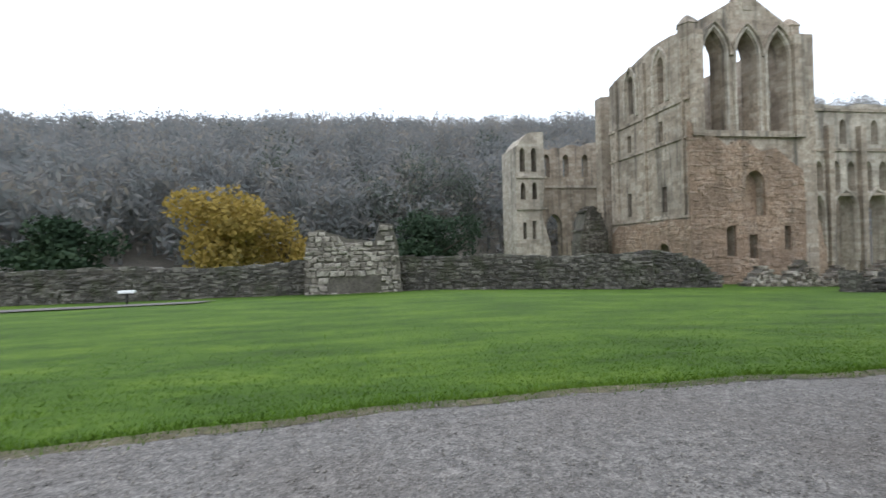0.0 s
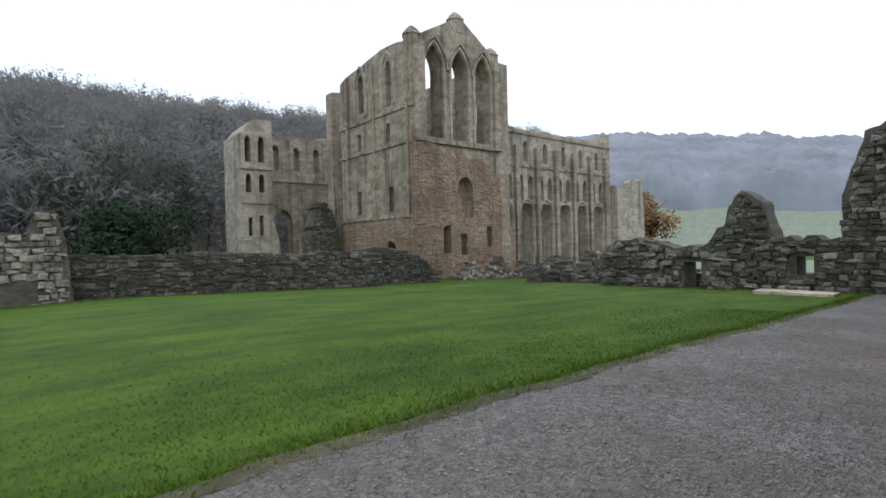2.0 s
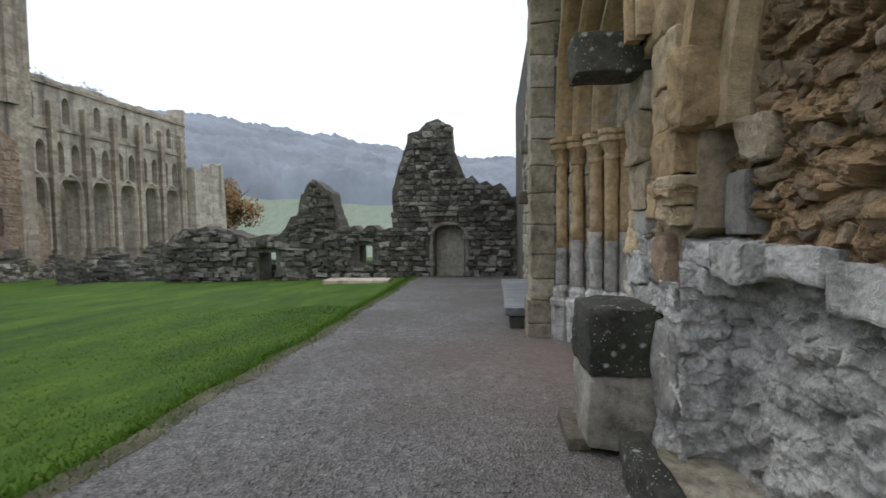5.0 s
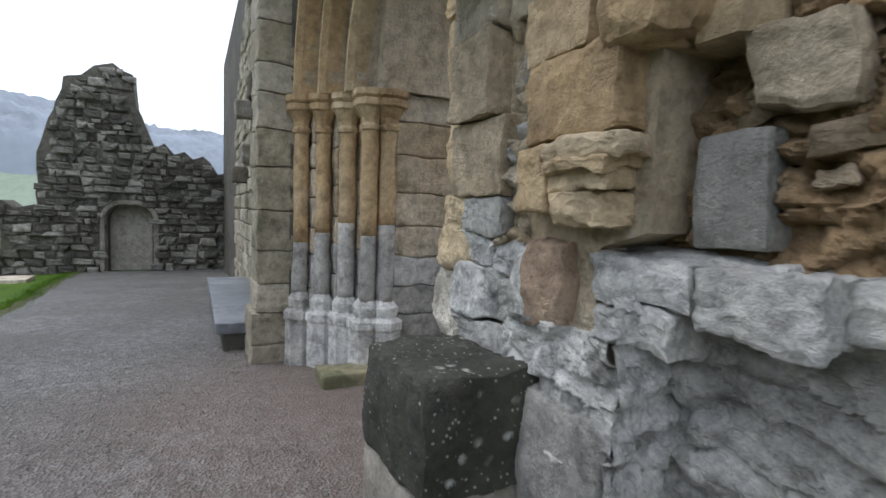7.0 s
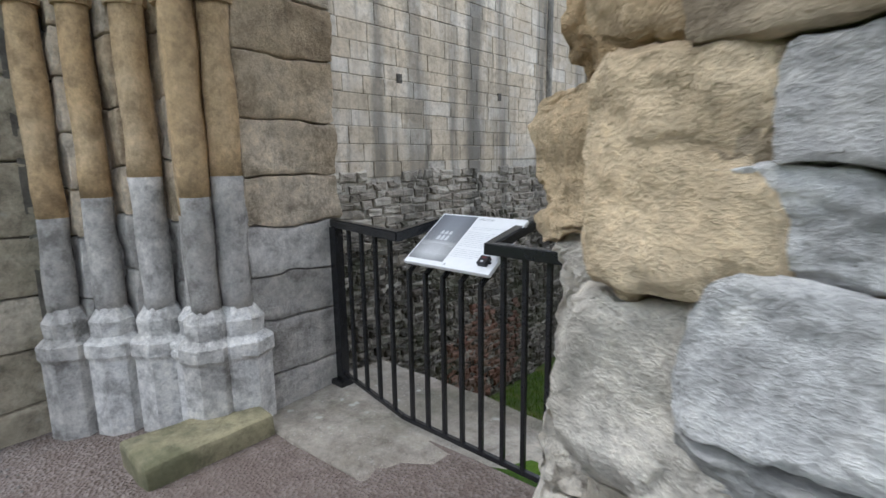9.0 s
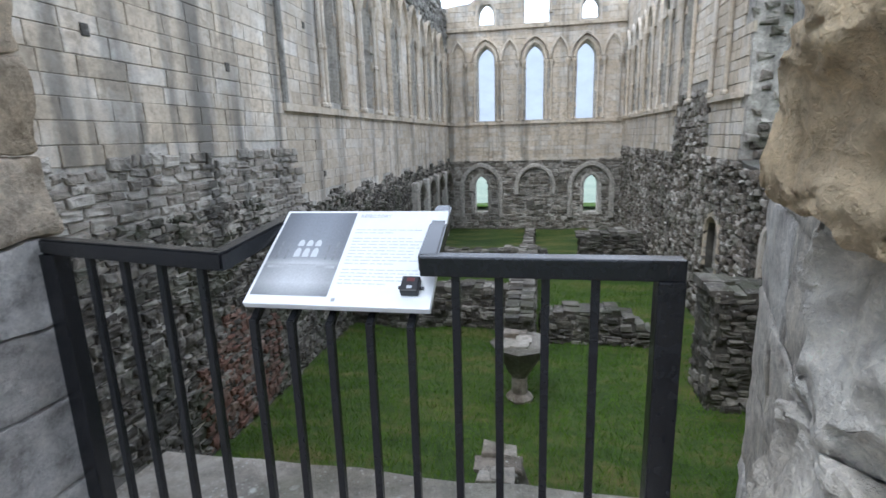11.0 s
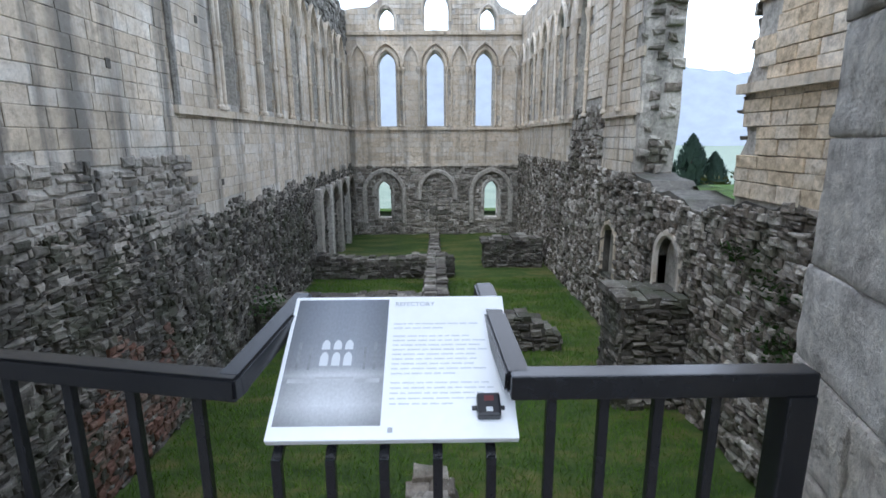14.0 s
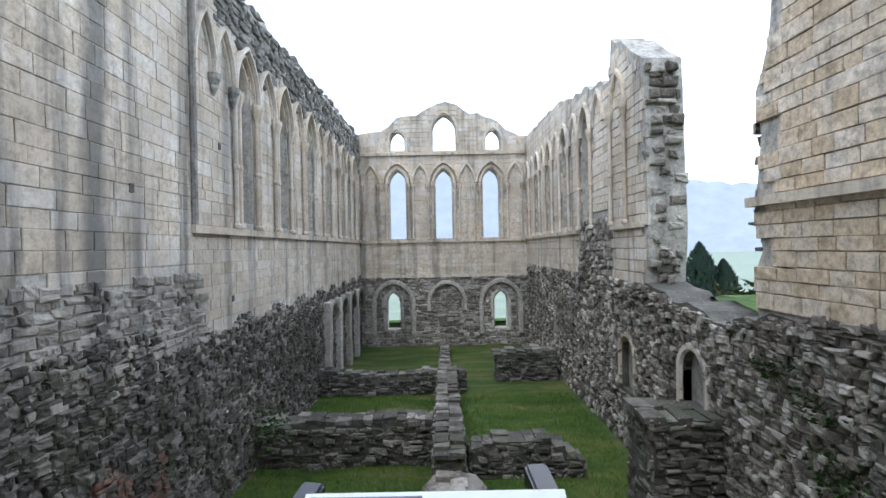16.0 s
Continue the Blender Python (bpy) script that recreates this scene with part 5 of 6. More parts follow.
for nm, bm, mt in (("body", box(0.205, 0.262, 0.045, 0.105, 0.0125, 0.04, 0.006), BOXM), ("screw_lug", box(0.193, 0.274, 0.07, 0.08, 0.0125, 0.02, 0.002), BOXM), ("emblem", box(0.222, 0.246, 0.082, 0.096, 0.0402, 0.0408), RED), ("arrow_mark", box(0.226, 0.242, 0.055, 0.066, 0.0402, 0.0408), INK)):
    o = part(nm, bm, mt, holder)
    o.matrix_basis = place

# ---- cloister: east range stubs at the end of the walk ----
east_range = thing("ruined_range", "dark rubble wall stubs with a blocked doorway", "ruined wall", (0, 0, 0))
CE = Face(-26.0, *EAST_IN)
prof = ragged([(0.4, 2.6), (1.8, 2.75), (2.6, 3.3), (3.8, 3.5), (4.3, 4.5), (4.45, 5.9), (5.0, 6.1), (5.5, 5.9), (6.2, 5.6), (6.5, 4.6), (7.0, 3.3), (7.1, 1.4), (9.4, 1.35), (9.6, 1.9), (9.9, 3.0), (10.3, 3.5), (11.0, 3.4), (11.5, 2.0), (12.2, 1.2), (13.5, 0.9), (15.0, 1.4), (17, 1.3), (18, 0.6)], 0.28, 0.2)
oc = prof + [(18, -2), (0.4, -2)]
dr = [arch(4.55, -1.2, 1.3, 0.9, 0.5), rect(12.5, 13.3, -1.2, 0.3), rect(8.0, 8.6, -0.2, 0.6)]
part("wall_body", slab(CE, oc, dr, -0.05, -1.3), RUBBLE_B, east_range)
st = courses(oc, dr, (0.13, 0.28), (0.18, 0.55), rn)
lay(east_range, CE, st, stone("range_rubble", [(0.05, 0.045, 0.04), (0.13, 0.118, 0.1), (0.4, 0.375, 0.33)], streak=0.4, lichen=0.55, moss=0.3, bump=0.8, tone=0.45), (-0.04, 0.22), 0.008, 0.055, 2, 0.05, near=(26, 5, 2), singles=250, seed=51, name="rubble_stone")
part("door_arch", arch_ring(CE, 4.55, 1.35, 0.9, 0.5, 0.2, 0.06, -0.5, 7, 1.8), RUBBLE, east_range, "worn dressed arch stones")
part("door_back", box(26.7, 27.25, 3.8, 5.3, -1.2, 1.5), ASHLAR_B, east_range, "pale blocking behind the doorway")
slab_stone = thing("grave_slab", "flat pale stone slab on the grass", "stone slab", (23.6, 8.0, ground_z(23.6, 8)))
part("slab", roughened(box(-0.5, 0.5, -1.3, 1.3, -0.05, 0.14, 0.02), 0.012, 3, 2), ASHLAR, slab_stone)
# far ruins between the walk and the church
for k, (x0, x1, y0, y1, hs) in enumerate(((27.5, 28.4, 12, 22, [0.6, 1.6, 0.5, 1.9, 0.5, 1.5]), (26.0, 34.0, 22.5, 23.5, [1.7, 0.5, 1.9, 0.6, 2.1, 0.4]), (31.0, 46.0, 26.5, 27.5, [0.7, 1.9, 0.5, 2.3, 0.6, 2.0, 0.6]), (25.5, 34.5, 29.5, 30.4, [0.4, 1.7, 0.5, 2.0, 0.4, 1.5, 0.5]))):
    low_wall("ruined_wall", "low grey ruined wall with broken top", x0, x1, y0, y1, ground_z(x0, y0) - 0.1, [h - 1.75 for h in hs], 70 + k, RUBBLE_D if k < 2 else RUBBLE)
# west-facing cloister wall along the far side of the lawn
low_wall("garth_wall", "long low dark rubble wall beyond the lawn", 2.2, 16.5, 26.0, 27.0, -0.7, [1.3, 1.15, 1.25, 1.0, 1.1, 0.9], 81, RUBBLE_D)
low_wall("garth_wall", "long low dark rubble wall beyond the lawn", -30.0, -2.4, 26.0, 27.0, -0.7, [0.4, 0.9, 0.6, 1.0, 1.1, 0.9, 1.2], 82, RUBBLE_D)
ruin = thing("ruined_gable", "pale ruined gable wall with two broken chimney-like piers", "ruined wall", (0, 0, 0))
RU = Face(-25.4, *SOUTH)
ro = ragged([(2.4, 1.6), (2.2, 2.6), (1.6, 2.8), (1.2, 2.5), (-1.0, 2.1), (-1.3, 3.1), (-1.9, 3.1), (-2.2, 1.7)], 0.4, 0.1) + [(-2.4, -1.2), (2.5, -1.2)]
part("wall_body", slab(RU, ro, [], -0.05, -1.4), RUBBLE_B, ruin)
lay(ruin, RU, courses(ro, [rect(-1.3, 1.2, -0.3, 0.3)], (0.13, 0.3), (0.16, 0.5), rn), stone("ruin_mixed_stone", [(0.09, 0.08, 0.065), (0.25, 0.225, 0.19), (0.46, 0.43, 0.37)], streak=0.4, lichen=0.3), (-0.02, 0.12), 0.01, 0.04, 2, 0.03, seed=83)
sign = thing("site_sign", "small white notice on a dark post", "sign", (-9.6, 23.5, ground_z(-9.6, 23.5)))
part("post", box(-0.03, 0.03, -0.03, 0.03, 0, 0.5, 0.004), BLACK, sign)
part("plate", roughened(box(-0.3, 0.3, -0.15, 0.15, 0.5, 0.62, 0.01), 0.0, 1), WHITE, sign)
# side path beyond the lawn
tagged(part("side_path", ([(-30, 19.2, ground_z(-30, 19) + 0.04), (-6.5, 22.3, ground_z(-6.5, 22) + 0.04), (-6.0, 23.6, ground_z(-6, 23.6) + 0.04), (-30, 21.2, ground_z(-30, 21) + 0.04)], [(0, 1, 2, 3)]), PATHM), "narrow gravel path beside the far wall", "path", kind="structure")

# ---- abbey church ----
church = thing("abbey_church", "great roofless abbey church with tall lancets, grey and brown stone", "church ruin", (0, 0, 0))
GB = Face(-33.4, *SOUTH)              # gable end, u = -x
X0, X1 = 24.4, 34.0


def neg(loop):
    return [(-u, z) for u, z in loop]


gable = [(X0, -2.2), (X0, 17.6), (X0 + 0.6, 17.9), (29.3, 20.3), (29.7, 20.3), (X1 - 0.6, 17.9), (X1, 17.6), (X1, -2.2)]
gh = [arch(u, 10.0, 1.75, 15.6, 1.9) for u in (26.6, 29.35, 32.0)] + [arch(29.6, 3.6, 1.7, 6.0, 1.0), rect(27.1, 27.9, 0.6, 2.9), rect(29.0, 29.7, 0.4, 2.2), rect(32.0, 32.6, 1.0, 2.8)]
part("gable_wall", slab(GB, neg(gable), [neg(h) for h in gh], 0, -1.6), CHURCH, church)
brown = [(X0 - 0.18, -2.2), (X0 - 0.18, 10.6), (25.4, 9.6), (26.2, 9.7), (27.3, 8.8), (28.6, 9.3), (30.2, 8.4), (31.5, 8.7), (32.8, 7.6), (33.8, 7.0), (X1 - 0.1, 4.2), (X1 - 0.1, -2.2)]
part("stripped_facing", slab(GB, neg(brown), [neg(h) for h in gh[3:]], 0.22, -0.02), CHURCH_R, church, "rough brown stripped stonework")
st = courses(neg(brown), [neg(h) for h in gh[3:]], (0.18, 0.36), (0.25, 0.7), rn)
lay(church, GB, st, CHURCH_R, (0.2, 0.3), 0.0, 0.07, 1, 0, seed=52)
part("blocked_arch", slab(GB, neg(rect(28.6, 30.6, 3.4, 7.2)), [], -0.7, -1.2), CHURCH_R, church)
for u in (26.6, 29.35, 32.0):
    part("window_arch", arch_ring(GB, -u, 1.8, 15.6, 1.95, 0.28, 0.14, -0.5, 8, 5.6), CHURCH_P, church)
    part("hood_mould", arch_ring(GB, -u, 2.45, 15.6, 2.35, 0.16, 0.25, -0.1, 9), CHURCH, church)
part("sill_band", slab(GB, neg(rect(25.2, 33.6, 9.5, 9.95)), [], 0.3, -0.1), CHURCH, church)
for x, zt in ((X0 + 0.5, 18.7), (29.5, 21.0), (X1 - 0.4, 18.9)):
    part("pinnacle", lathe([(0.75, zt - 1.9), (0.75, zt - 0.8), (0.85, zt - 0.75), (0.5, zt - 0.3), (0.15, zt)], 6, (x, 34.0, 0)), CHURCH, church, "weathered stone pinnacle")
for x in (X0 + 0.1, X1 - 0.9):
    part("corner_buttress", box(x, x + 0.9, 32.95, 33.45, 9.5, 17.3, 0.03), CHURCH, church)
WF = Face(-X0, *EAST_IN)              # west face of the transept, u = y
wf = [(35.003, -2.2), (35.003, 17.7)] + ragged([(35.6, 17.8), (39, 17.7), (43, 17.2), (45.0, 16.8)], 0.9, 0.15) + [(45.2, 13), (44.9, 10), (45.2, -2.2)]
wh = [arch(36.75, 12.9, 0.8, 16.0, 0.7), arch(41.2, 13.2, 0.8, 16.0, 0.7), rect(36.6, 37.2, 9.9, 11.5), rect(41.3, 41.9, 9.9, 11.4), rect(36.3, 36.95, 4.2, 6.2), rect(41.5, 42.15, 4.2, 6.3), arch(36.6, -2.0, 1.5, 0.9, 0.75)]
part("transept_wall", slab(WF, wf, wh, 0, -1.5), CHURCH, church)
for u in (36.75, 41.2):
    part("window_arch", arch_ring(WF, u, 1.7, 15.6, 1.6, 0.25, 0.16, -0.1, 8, 2.7), CHURCH_P, church)
for z in (3.7, 9.6, 12.4):
    part("string_course", slab(WF, rect(33.3, 45.1, z - 0.12, z + 0.1), [], 0.14, -0.1), CHURCH, church)
for u in (34.0, 39.0, 43.6):
    part("shaft", box(X0 - 0.22, X0 + 0.1, u - 0.14, u + 0.14, 3.8, 17.0, 0.02), CHURCH, church)
part("stripped_facing", slab(WF, [(33.38, -2.2), (33.38, 3.4), (36, 3.6), (38, 3.2), (40, 3.5), (42, 3.3), (43.5, 3.5), (44.8, 2.6), (45.0, -2.2)], [wh[-1]], 0.16, -0.02), CHURCH_R, church, "rough brown stripped stonework")
st = courses([(33.38, -2.2), (33.38, 3.4), (36, 3.6), (38, 3.2), (40, 3.5), (42, 3.3), (43.5, 3.5), (44.8, 2.6), (45.0, -2.2)], [wh[-1]], (0.22, 0.42), (0.3, 0.8), rn)
lay(church, WF, st, CHURCH_R, (0.14, 0.22), 0.0, 0.07, 1, 0, seed=53)
part("door_arch", arch_ring(WF, 36.6, 1.55, 0.9, 0.78, 0.3, 0.24, -0.4, 7, 2.6), CHURCH_R, church)
part("transept_back_wall", slab(Face(48.0, *NORTH), [(X0, -2), (X0, 16.5), (28, 17.0), (X1, 16.8), (X1, -2)], [arch(29.4, 0, 5, 10, 4)], 0, -1.2), CHURCH, church)
part("transept_east_wall", slab(Face(-X1, *EAST_IN), [(33.5, -2), (33.5, 17.6), (37, 17.9), (41, 17.7), (46, 17.9), (46, -2)], [arch(37, 10.2, 1.4, 14.6, 1.2), arch(41.5, 10.2, 1.4, 14.6, 1.2)], 0.0, -1.3), CHURCH, church)
# presbytery running away to the east
NV = Face(-41.0, *SOUTH)
nv = [(X1, -2.5), (X1, 13.6)] + ragged([(36, 14.1), (44, 14.5), (55, 14.6), (62.5, 14.7)], 0.9, 0.14) + [(62.6, 15.8), (63.8, 15.9), (63.9, -2.5)]
bays = [39.0 + 3.6 * k for k in range(7)]
nh = [arch(b, -2.0, 2.2, 4.6, 1.6) for b in bays[1:]] + [arch(b + s, 6.3, 0.9, 8.4, 0.8) for b in bays[1:] for s in (-0.85, 0.85)] + [arch(b, 10.8, 0.8, 12.6, 0.6) for b in bays]
part("presbytery_wall", slab(NV, neg(nv), [neg(h) for h in nh], 0, -1.4), CHURCH_P, church)
part("presbytery_back", slab(Face(-50.0, *SOUTH), neg([(X1, -2.5), (X1, 13.6), (63.8, 14.2), (63.9, -2.5)]), [neg(h) for h in nh], 0, -1.4), CHURCH, church)
for z in (5.95, 10.2, 14.0):
    part("string_course", slab(NV, neg(rect(X1, 63.8, z - 0.12, z + 0.14)), [], 0.18, -0.05), CHURCH, church)
for b in bays[1:]:
    part("arcade_arch", arch_ring(NV, -b, 2.25, 4.6, 1.65, 0.35, 0.2, -0.5, 8, 5.0), CHURCH_P, church)
    part("buttress", box(b + 1.5, b + 2.1, 40.5, 41.1, -2, 12.5, 0.04), CHURCH, church)
part("aisle_stub", slab(Face(-36.5, *SOUTH), neg(ragged([(X1, 6.0), (35.6, 5.6), (37.2, 4.9), (38.6, 3.4), (39.2, 1.0)], 0.5, 0.25) + [(39.4, -2), (X1, -2)]), [neg(rect(35.4, 36.0, 1.2, 2.8))], 0.0, -0.9), CHURCH_R, church, "broken brown aisle wall")
# Dark disc on the uncut wall, its colour playing a window's shaded inside.
part("round_window", lathe([(0.5, 0), (0.5, 0.1)], 12, (0, 0, 0)), RUBBLE_B, church).matrix_basis = Matrix.Translation((36.2, 40.95, 9.3)) @ Matrix.Rotation(radians(90), 4, "X")
part("east_stub", slab(Face(-40.0, *SOUTH), neg(ragged([(64.0, 9.0), (66.5, 7.6), (67.5, 9.6), (70.5, 9.8), (71.0, 5.0)], 0.6, 0.3) + [(71.2, -2.6), (64.0, -2.6)]), [], 0, -1.2), CHURCH_P, church)
# nave end block to the west
CH = Face(-52.0, *SOUTH)
cb = [(17.1, -1.8), (17.1, 12.6)] + ragged([(17.4, 12.9), (18.5, 14.1), (20.3, 14.2)], 0.6, 0.12) + [(20.4, 9.5), (20.0, 5), (20.9, 2.0), (21.0, -1.8)]
ch_h = [arch(u, 9.9, 0.6, 12.0, 0.5) for u in (17.9, 19.2)] + [arch(u, 6.9, 0.55, 8.3, 0.45) for u in (17.9, 19.2)] + [rect(17.8, 18.2, 2.6, 4.4), rect(18.9, 19.3, 2.6, 4.6)]
part("nave_block", slab(CH, neg(cb), [neg(h) for h in ch_h], 0, -5.0), CHURCH_P, church)
for z in (5.9, 9.3):
    part("string_course", slab(CH, neg(rect(17.0, 20.5, z - 0.12, z + 0.12)), [], 0.2, -0.1), CHURCH_P, church)
part("nave_wall", slab(Face(-56.0, *SOUTH), neg([(20.2, -1.8)] + ragged([(20.2, 13.0), (24, 13.2), (28, 14.2), (31, 13.8)], 0.7, 0.3) + [(31, -1.8)]), [neg(arch(u, 9.9, 0.8, 12.0, 0.6)) for u in (22.2, 24.6, 27.0)] + [neg(arch(u, -1.5, 1.9, 4.2, 1.4)) for u in (23.0, 26.3)], 0, -1.4), CHURCH, church)
part("string_course", slab(Face(-56.0, *SOUTH), neg(rect(20.5, 31, 8.6, 8.9)), [], 0.2, -0.1), CHURCH_P, church)
low_wall("garth_wall", "dark mounded end of the far rubble wall", 16.5, 22.5, 28.0, 30.0, -1.0, [0.9, 1.2, 1.0, 0.5, -0.6], 84, RUBBLE_D)
low_wall("ruined_pier", "dark broken rubble pier beside the church", 20.6, 23.4, 44.0, 46.0, -1.5, [2.2, 5.0, 5.4, 4.6, 3.0], 91)

# ---- hills, woods and trees ----

def hill_z(x, y):
    a = math.degrees(math.atan2(x, y))
    d = math.hypot(x, y)
    elev = np.interp(a, [-180, -120, -60, -30, -8, 8, 25, 55, 70, 85, 100, 140, 165, 180], [0.5, 0.5, 8.2, 9.6, 12.4, 12.4, 11.9, 10.3, 9.0, 6.4, 6, 0.5, 0.5, 0.5])
    near = np.interp(a, [-180, -90, -40, 10, 40, 60, 90, 150, 180], [120, 90, 62, 72, 90, 130, 150, 150, 120])
    far = near + 120
    k = max(0.0, min(1.0, (d - near) / (far - near)))
    return -2.2 + k ** 0.8 * (far * math.tan(radians(elev)))


hv, hf, rings = [], [], [50 + 14 * i for i in range(22)]
segs = 96
for r in rings:
    for k in range(segs):
        a = 2 * math.pi * k / segs
        x, y = r * math.sin(a), r * math.cos(a)
        hv.append((x, y, max(hill_z(x, y), ground_z(x, y) - 3 if y > 0 else -20) + 1.2 * noise.noise(Vector((x * 0.03, y * 0.03, 2))) - 0.5 - (4 if r < 64 else 0)))
for i in range(len(rings) - 1):
    for k in range(segs):
        a, b = i * segs + k, i * segs + (k + 1) % segs
        hf.append((a, b, b + segs, a + segs))
# Pasture greens are washed out, with distance haze in the base colour.
HILL = grass_material("hazed_hillside_pasture", (0.2, 0.235, 0.185), (0.235, 0.28, 0.21), (0.27, 0.3, 0.23))
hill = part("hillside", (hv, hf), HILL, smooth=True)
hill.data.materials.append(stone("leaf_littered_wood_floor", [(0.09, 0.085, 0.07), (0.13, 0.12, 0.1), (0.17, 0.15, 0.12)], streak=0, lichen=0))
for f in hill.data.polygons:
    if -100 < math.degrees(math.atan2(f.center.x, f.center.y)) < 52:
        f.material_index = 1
tagged(hill, "steep haze-paled pasture and wooded valley sides", "hill", kind="structure")


def clump_tree(vs, fs, rnd, x, y, z, h, r, leaves, size, up=Vector((0, 0, 0)), long=1.0, low=0.45):
    """A trunk, a few limbs and a loose crown of small leaf sprays."""
    o = len(vs)
    for dx, dy in ((0.2, 0), (-0.1, 0.17), (-0.1, -0.17)):
        vs.append((x + dx * h / 10, y + dy * h / 10, z - 1))
    vs.append((x, y, z + h * 0.9))
    fs += [(o, o + 1, o + 3), (o + 1, o + 2, o + 3), (o + 2, o, o + 3)]
    for _ in range(6):
        a, q = rnd.uniform(0, 6.28), rnd.uniform(0.35, 0.6)
        o = len(vs)
        vs += [(x, y, z + h * q), (x + 0.1, y + 0.1, z + h * q + 0.25), (x + r * 0.9 * math.cos(a), y + r * 0.9 * math.sin(a), z + h * (q + 0.28))]
        fs.append((o, o + 1, o + 2))
    lumps = [(rnd.uniform(-0.55, 0.55), rnd.uniform(-0.55, 0.55), rnd.uniform(low, 0.85), rnd.uniform(0.25, 0.5)) for _ in range(7 if low > 0.4 else 16)]
    for _ in range(leaves):
        lx, ly, lz, lr = rnd.choice(lumps)
        d = Vector((rnd.gauss(0, 1), rnd.gauss(0, 1), rnd.gauss(0, 0.8))).normalized() * lr * rnd.uniform(0.5, 1.05)
        c = Vector((x + (lx + d.x) * r, y + (ly + d.y) * r, z + (lz + d.z * 0.5) * h))
        s = size * rnd.uniform(0.5, 1.3)
        a = (Vector((rnd.gauss(0, 1), rnd.gauss(0, 1), rnd.gauss(0, 1))).normalized() + up).normalized() * s * long
        b = a.orthogonal().normalized() * s * rnd.uniform(0.4, 0.9) / long
        o = len(vs)
        vs += [c - a, c + b, c + a * 0.8, c - b]
        fs.append((o, o + 1, o + 2, o + 3))


rw = random.Random(77)
sets = {"near": ([], []), "dark": ([], [])}
made = 0
while made < 1900:
    a = rw.uniform(-50, 51)
    nr = float(np.interp(a, [-180, -90, -40, 10, 40, 60, 90, 150, 180], [120, 90, 62, 72, 90, 130, 150, 150, 120]))
    d = nr + rw.random() ** 0.8 * 135
    x, y = d * math.sin(radians(a)), d * math.cos(radians(a))
    kind = "dark" if rw.random() < 0.07 and d < nr + 60 else "near"
    clump_tree(*sets[kind], rw, x, y, hill_z(x, y), rw.uniform(9, 16), rw.uniform(3.8, 6.6), 340, 0.42, Vector((0, 0, 0.6)), 1.6, 0.12)
    made += 1
# the far side of the valley: a closed canopy of rounded crowns, mist put into its colour
cv, cf, na, nd = [], [], 330, 60
for i in range(na + 1):
    a = 44 + 76 * i / na
    nr = float(np.interp(a, [-180, -90, -40, 10, 40, 60, 90, 150, 180], [120, 90, 62, 72, 90, 130, 150, 150, 120]))
    for k in range(nd + 1):
        d = nr + 24 + 4 * noise.noise(Vector((a * 0.3, 0, 3))) + 135 * k / nd
        x, y = d * math.sin(radians(a)), d * math.cos(radians(a))
        vd, vc = noise.voronoi(Vector((x / 8.5, y / 8.5, 0)))
        crown = 5 + 2.5 * noise.noise(Vector((x / 19, y / 19, 4))) + 3.2 * (1 - min(1.0, vd[0]) ** 2) + 1.3 * noise.fractal(Vector((x * 0.4, y * 0.4, 1)), 0.6, 2.1, 4)
        z = hill_z(x, y) - 1 + (crown + 1) * min(1.0, k / 3)
        cv.append((x, y, z))
for i in range(na):
    for k in range(nd):
        a = i * (nd + 1) + k
        cf.append((a, a + 1, a + nd + 2, a + nd + 1))
tagged(part("woodland", (cv, cf), WOOD_FAR, smooth=True), "bare winter woodland on the hill, tinted grey-blue for haze", "woodland", kind="stuff")
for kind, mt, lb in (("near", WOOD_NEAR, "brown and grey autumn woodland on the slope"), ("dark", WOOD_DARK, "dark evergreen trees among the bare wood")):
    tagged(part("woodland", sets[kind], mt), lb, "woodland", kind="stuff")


def single_tree(name, label, at, h, r, leaves, size, mat, seed, category="tree"):
    ob = thing(name, label, category, at)
    rnd = random.Random(seed)
    v, f = lathe([(h * 0.035, -0.6), (h * 0.026, h * 0.2), (h * 0.015, h * 0.55), (h * 0.004, h * 0.9)], 8)
    part("trunk", (v, f), BARK, ob)
    for k in range(7):
        a, q = k * 0.9 + rnd.random(), rnd.uniform(0.2, 0.55)
        bm = bmesh.new()
        e = Vector((r * 0.75 * math.cos(a), r * 0.75 * math.sin(a), h * (q + 0.3)))
        m_ = Matrix.Translation((Vector((0, 0, h * q)) + e) / 2) @ (e - Vector((0, 0, h * q))).to_track_quat("Z", "Y").to_matrix().to_4x4()
        bmesh.ops.create_cone(bm, segments=6, radius1=h * 0.012, radius2=h * 0.003, depth=(e - Vector((0, 0, h * q))).length, matrix=m_)
        part("limb", bm, BARK, ob)
    vs, fs = [], []
    clump_tree(vs, fs, rnd, 0, 0, 0, h, r, leaves, size, low=0.22)
    part("crown", (vs, fs), mat, ob)
    return ob


single_tree("autumn_tree", "broad tree in bright yellow autumn leaf", (-12.0, 48, -1.6), 9.2, 5.4, 6500, 0.26, YELLOW, 3)
single_tree("autumn_tree", "smaller yellow-brown autumn tree", (-6.6, 50, -1.6), 7.0, 3.2, 2400, 0.24, YELLOW, 4)
single_tree("evergreen_tree", "dark evergreen shrub below the wood", (9.5, 60, -1.0), 7.5, 5.5, 6000, 0.25, EVERGREEN, 5)
single_tree("evergreen_tree", "dark evergreen shrub below the wood", (-27, 50, -1.5), 7.0, 5.5, 6000, 0.25, EVERGREEN, 6)
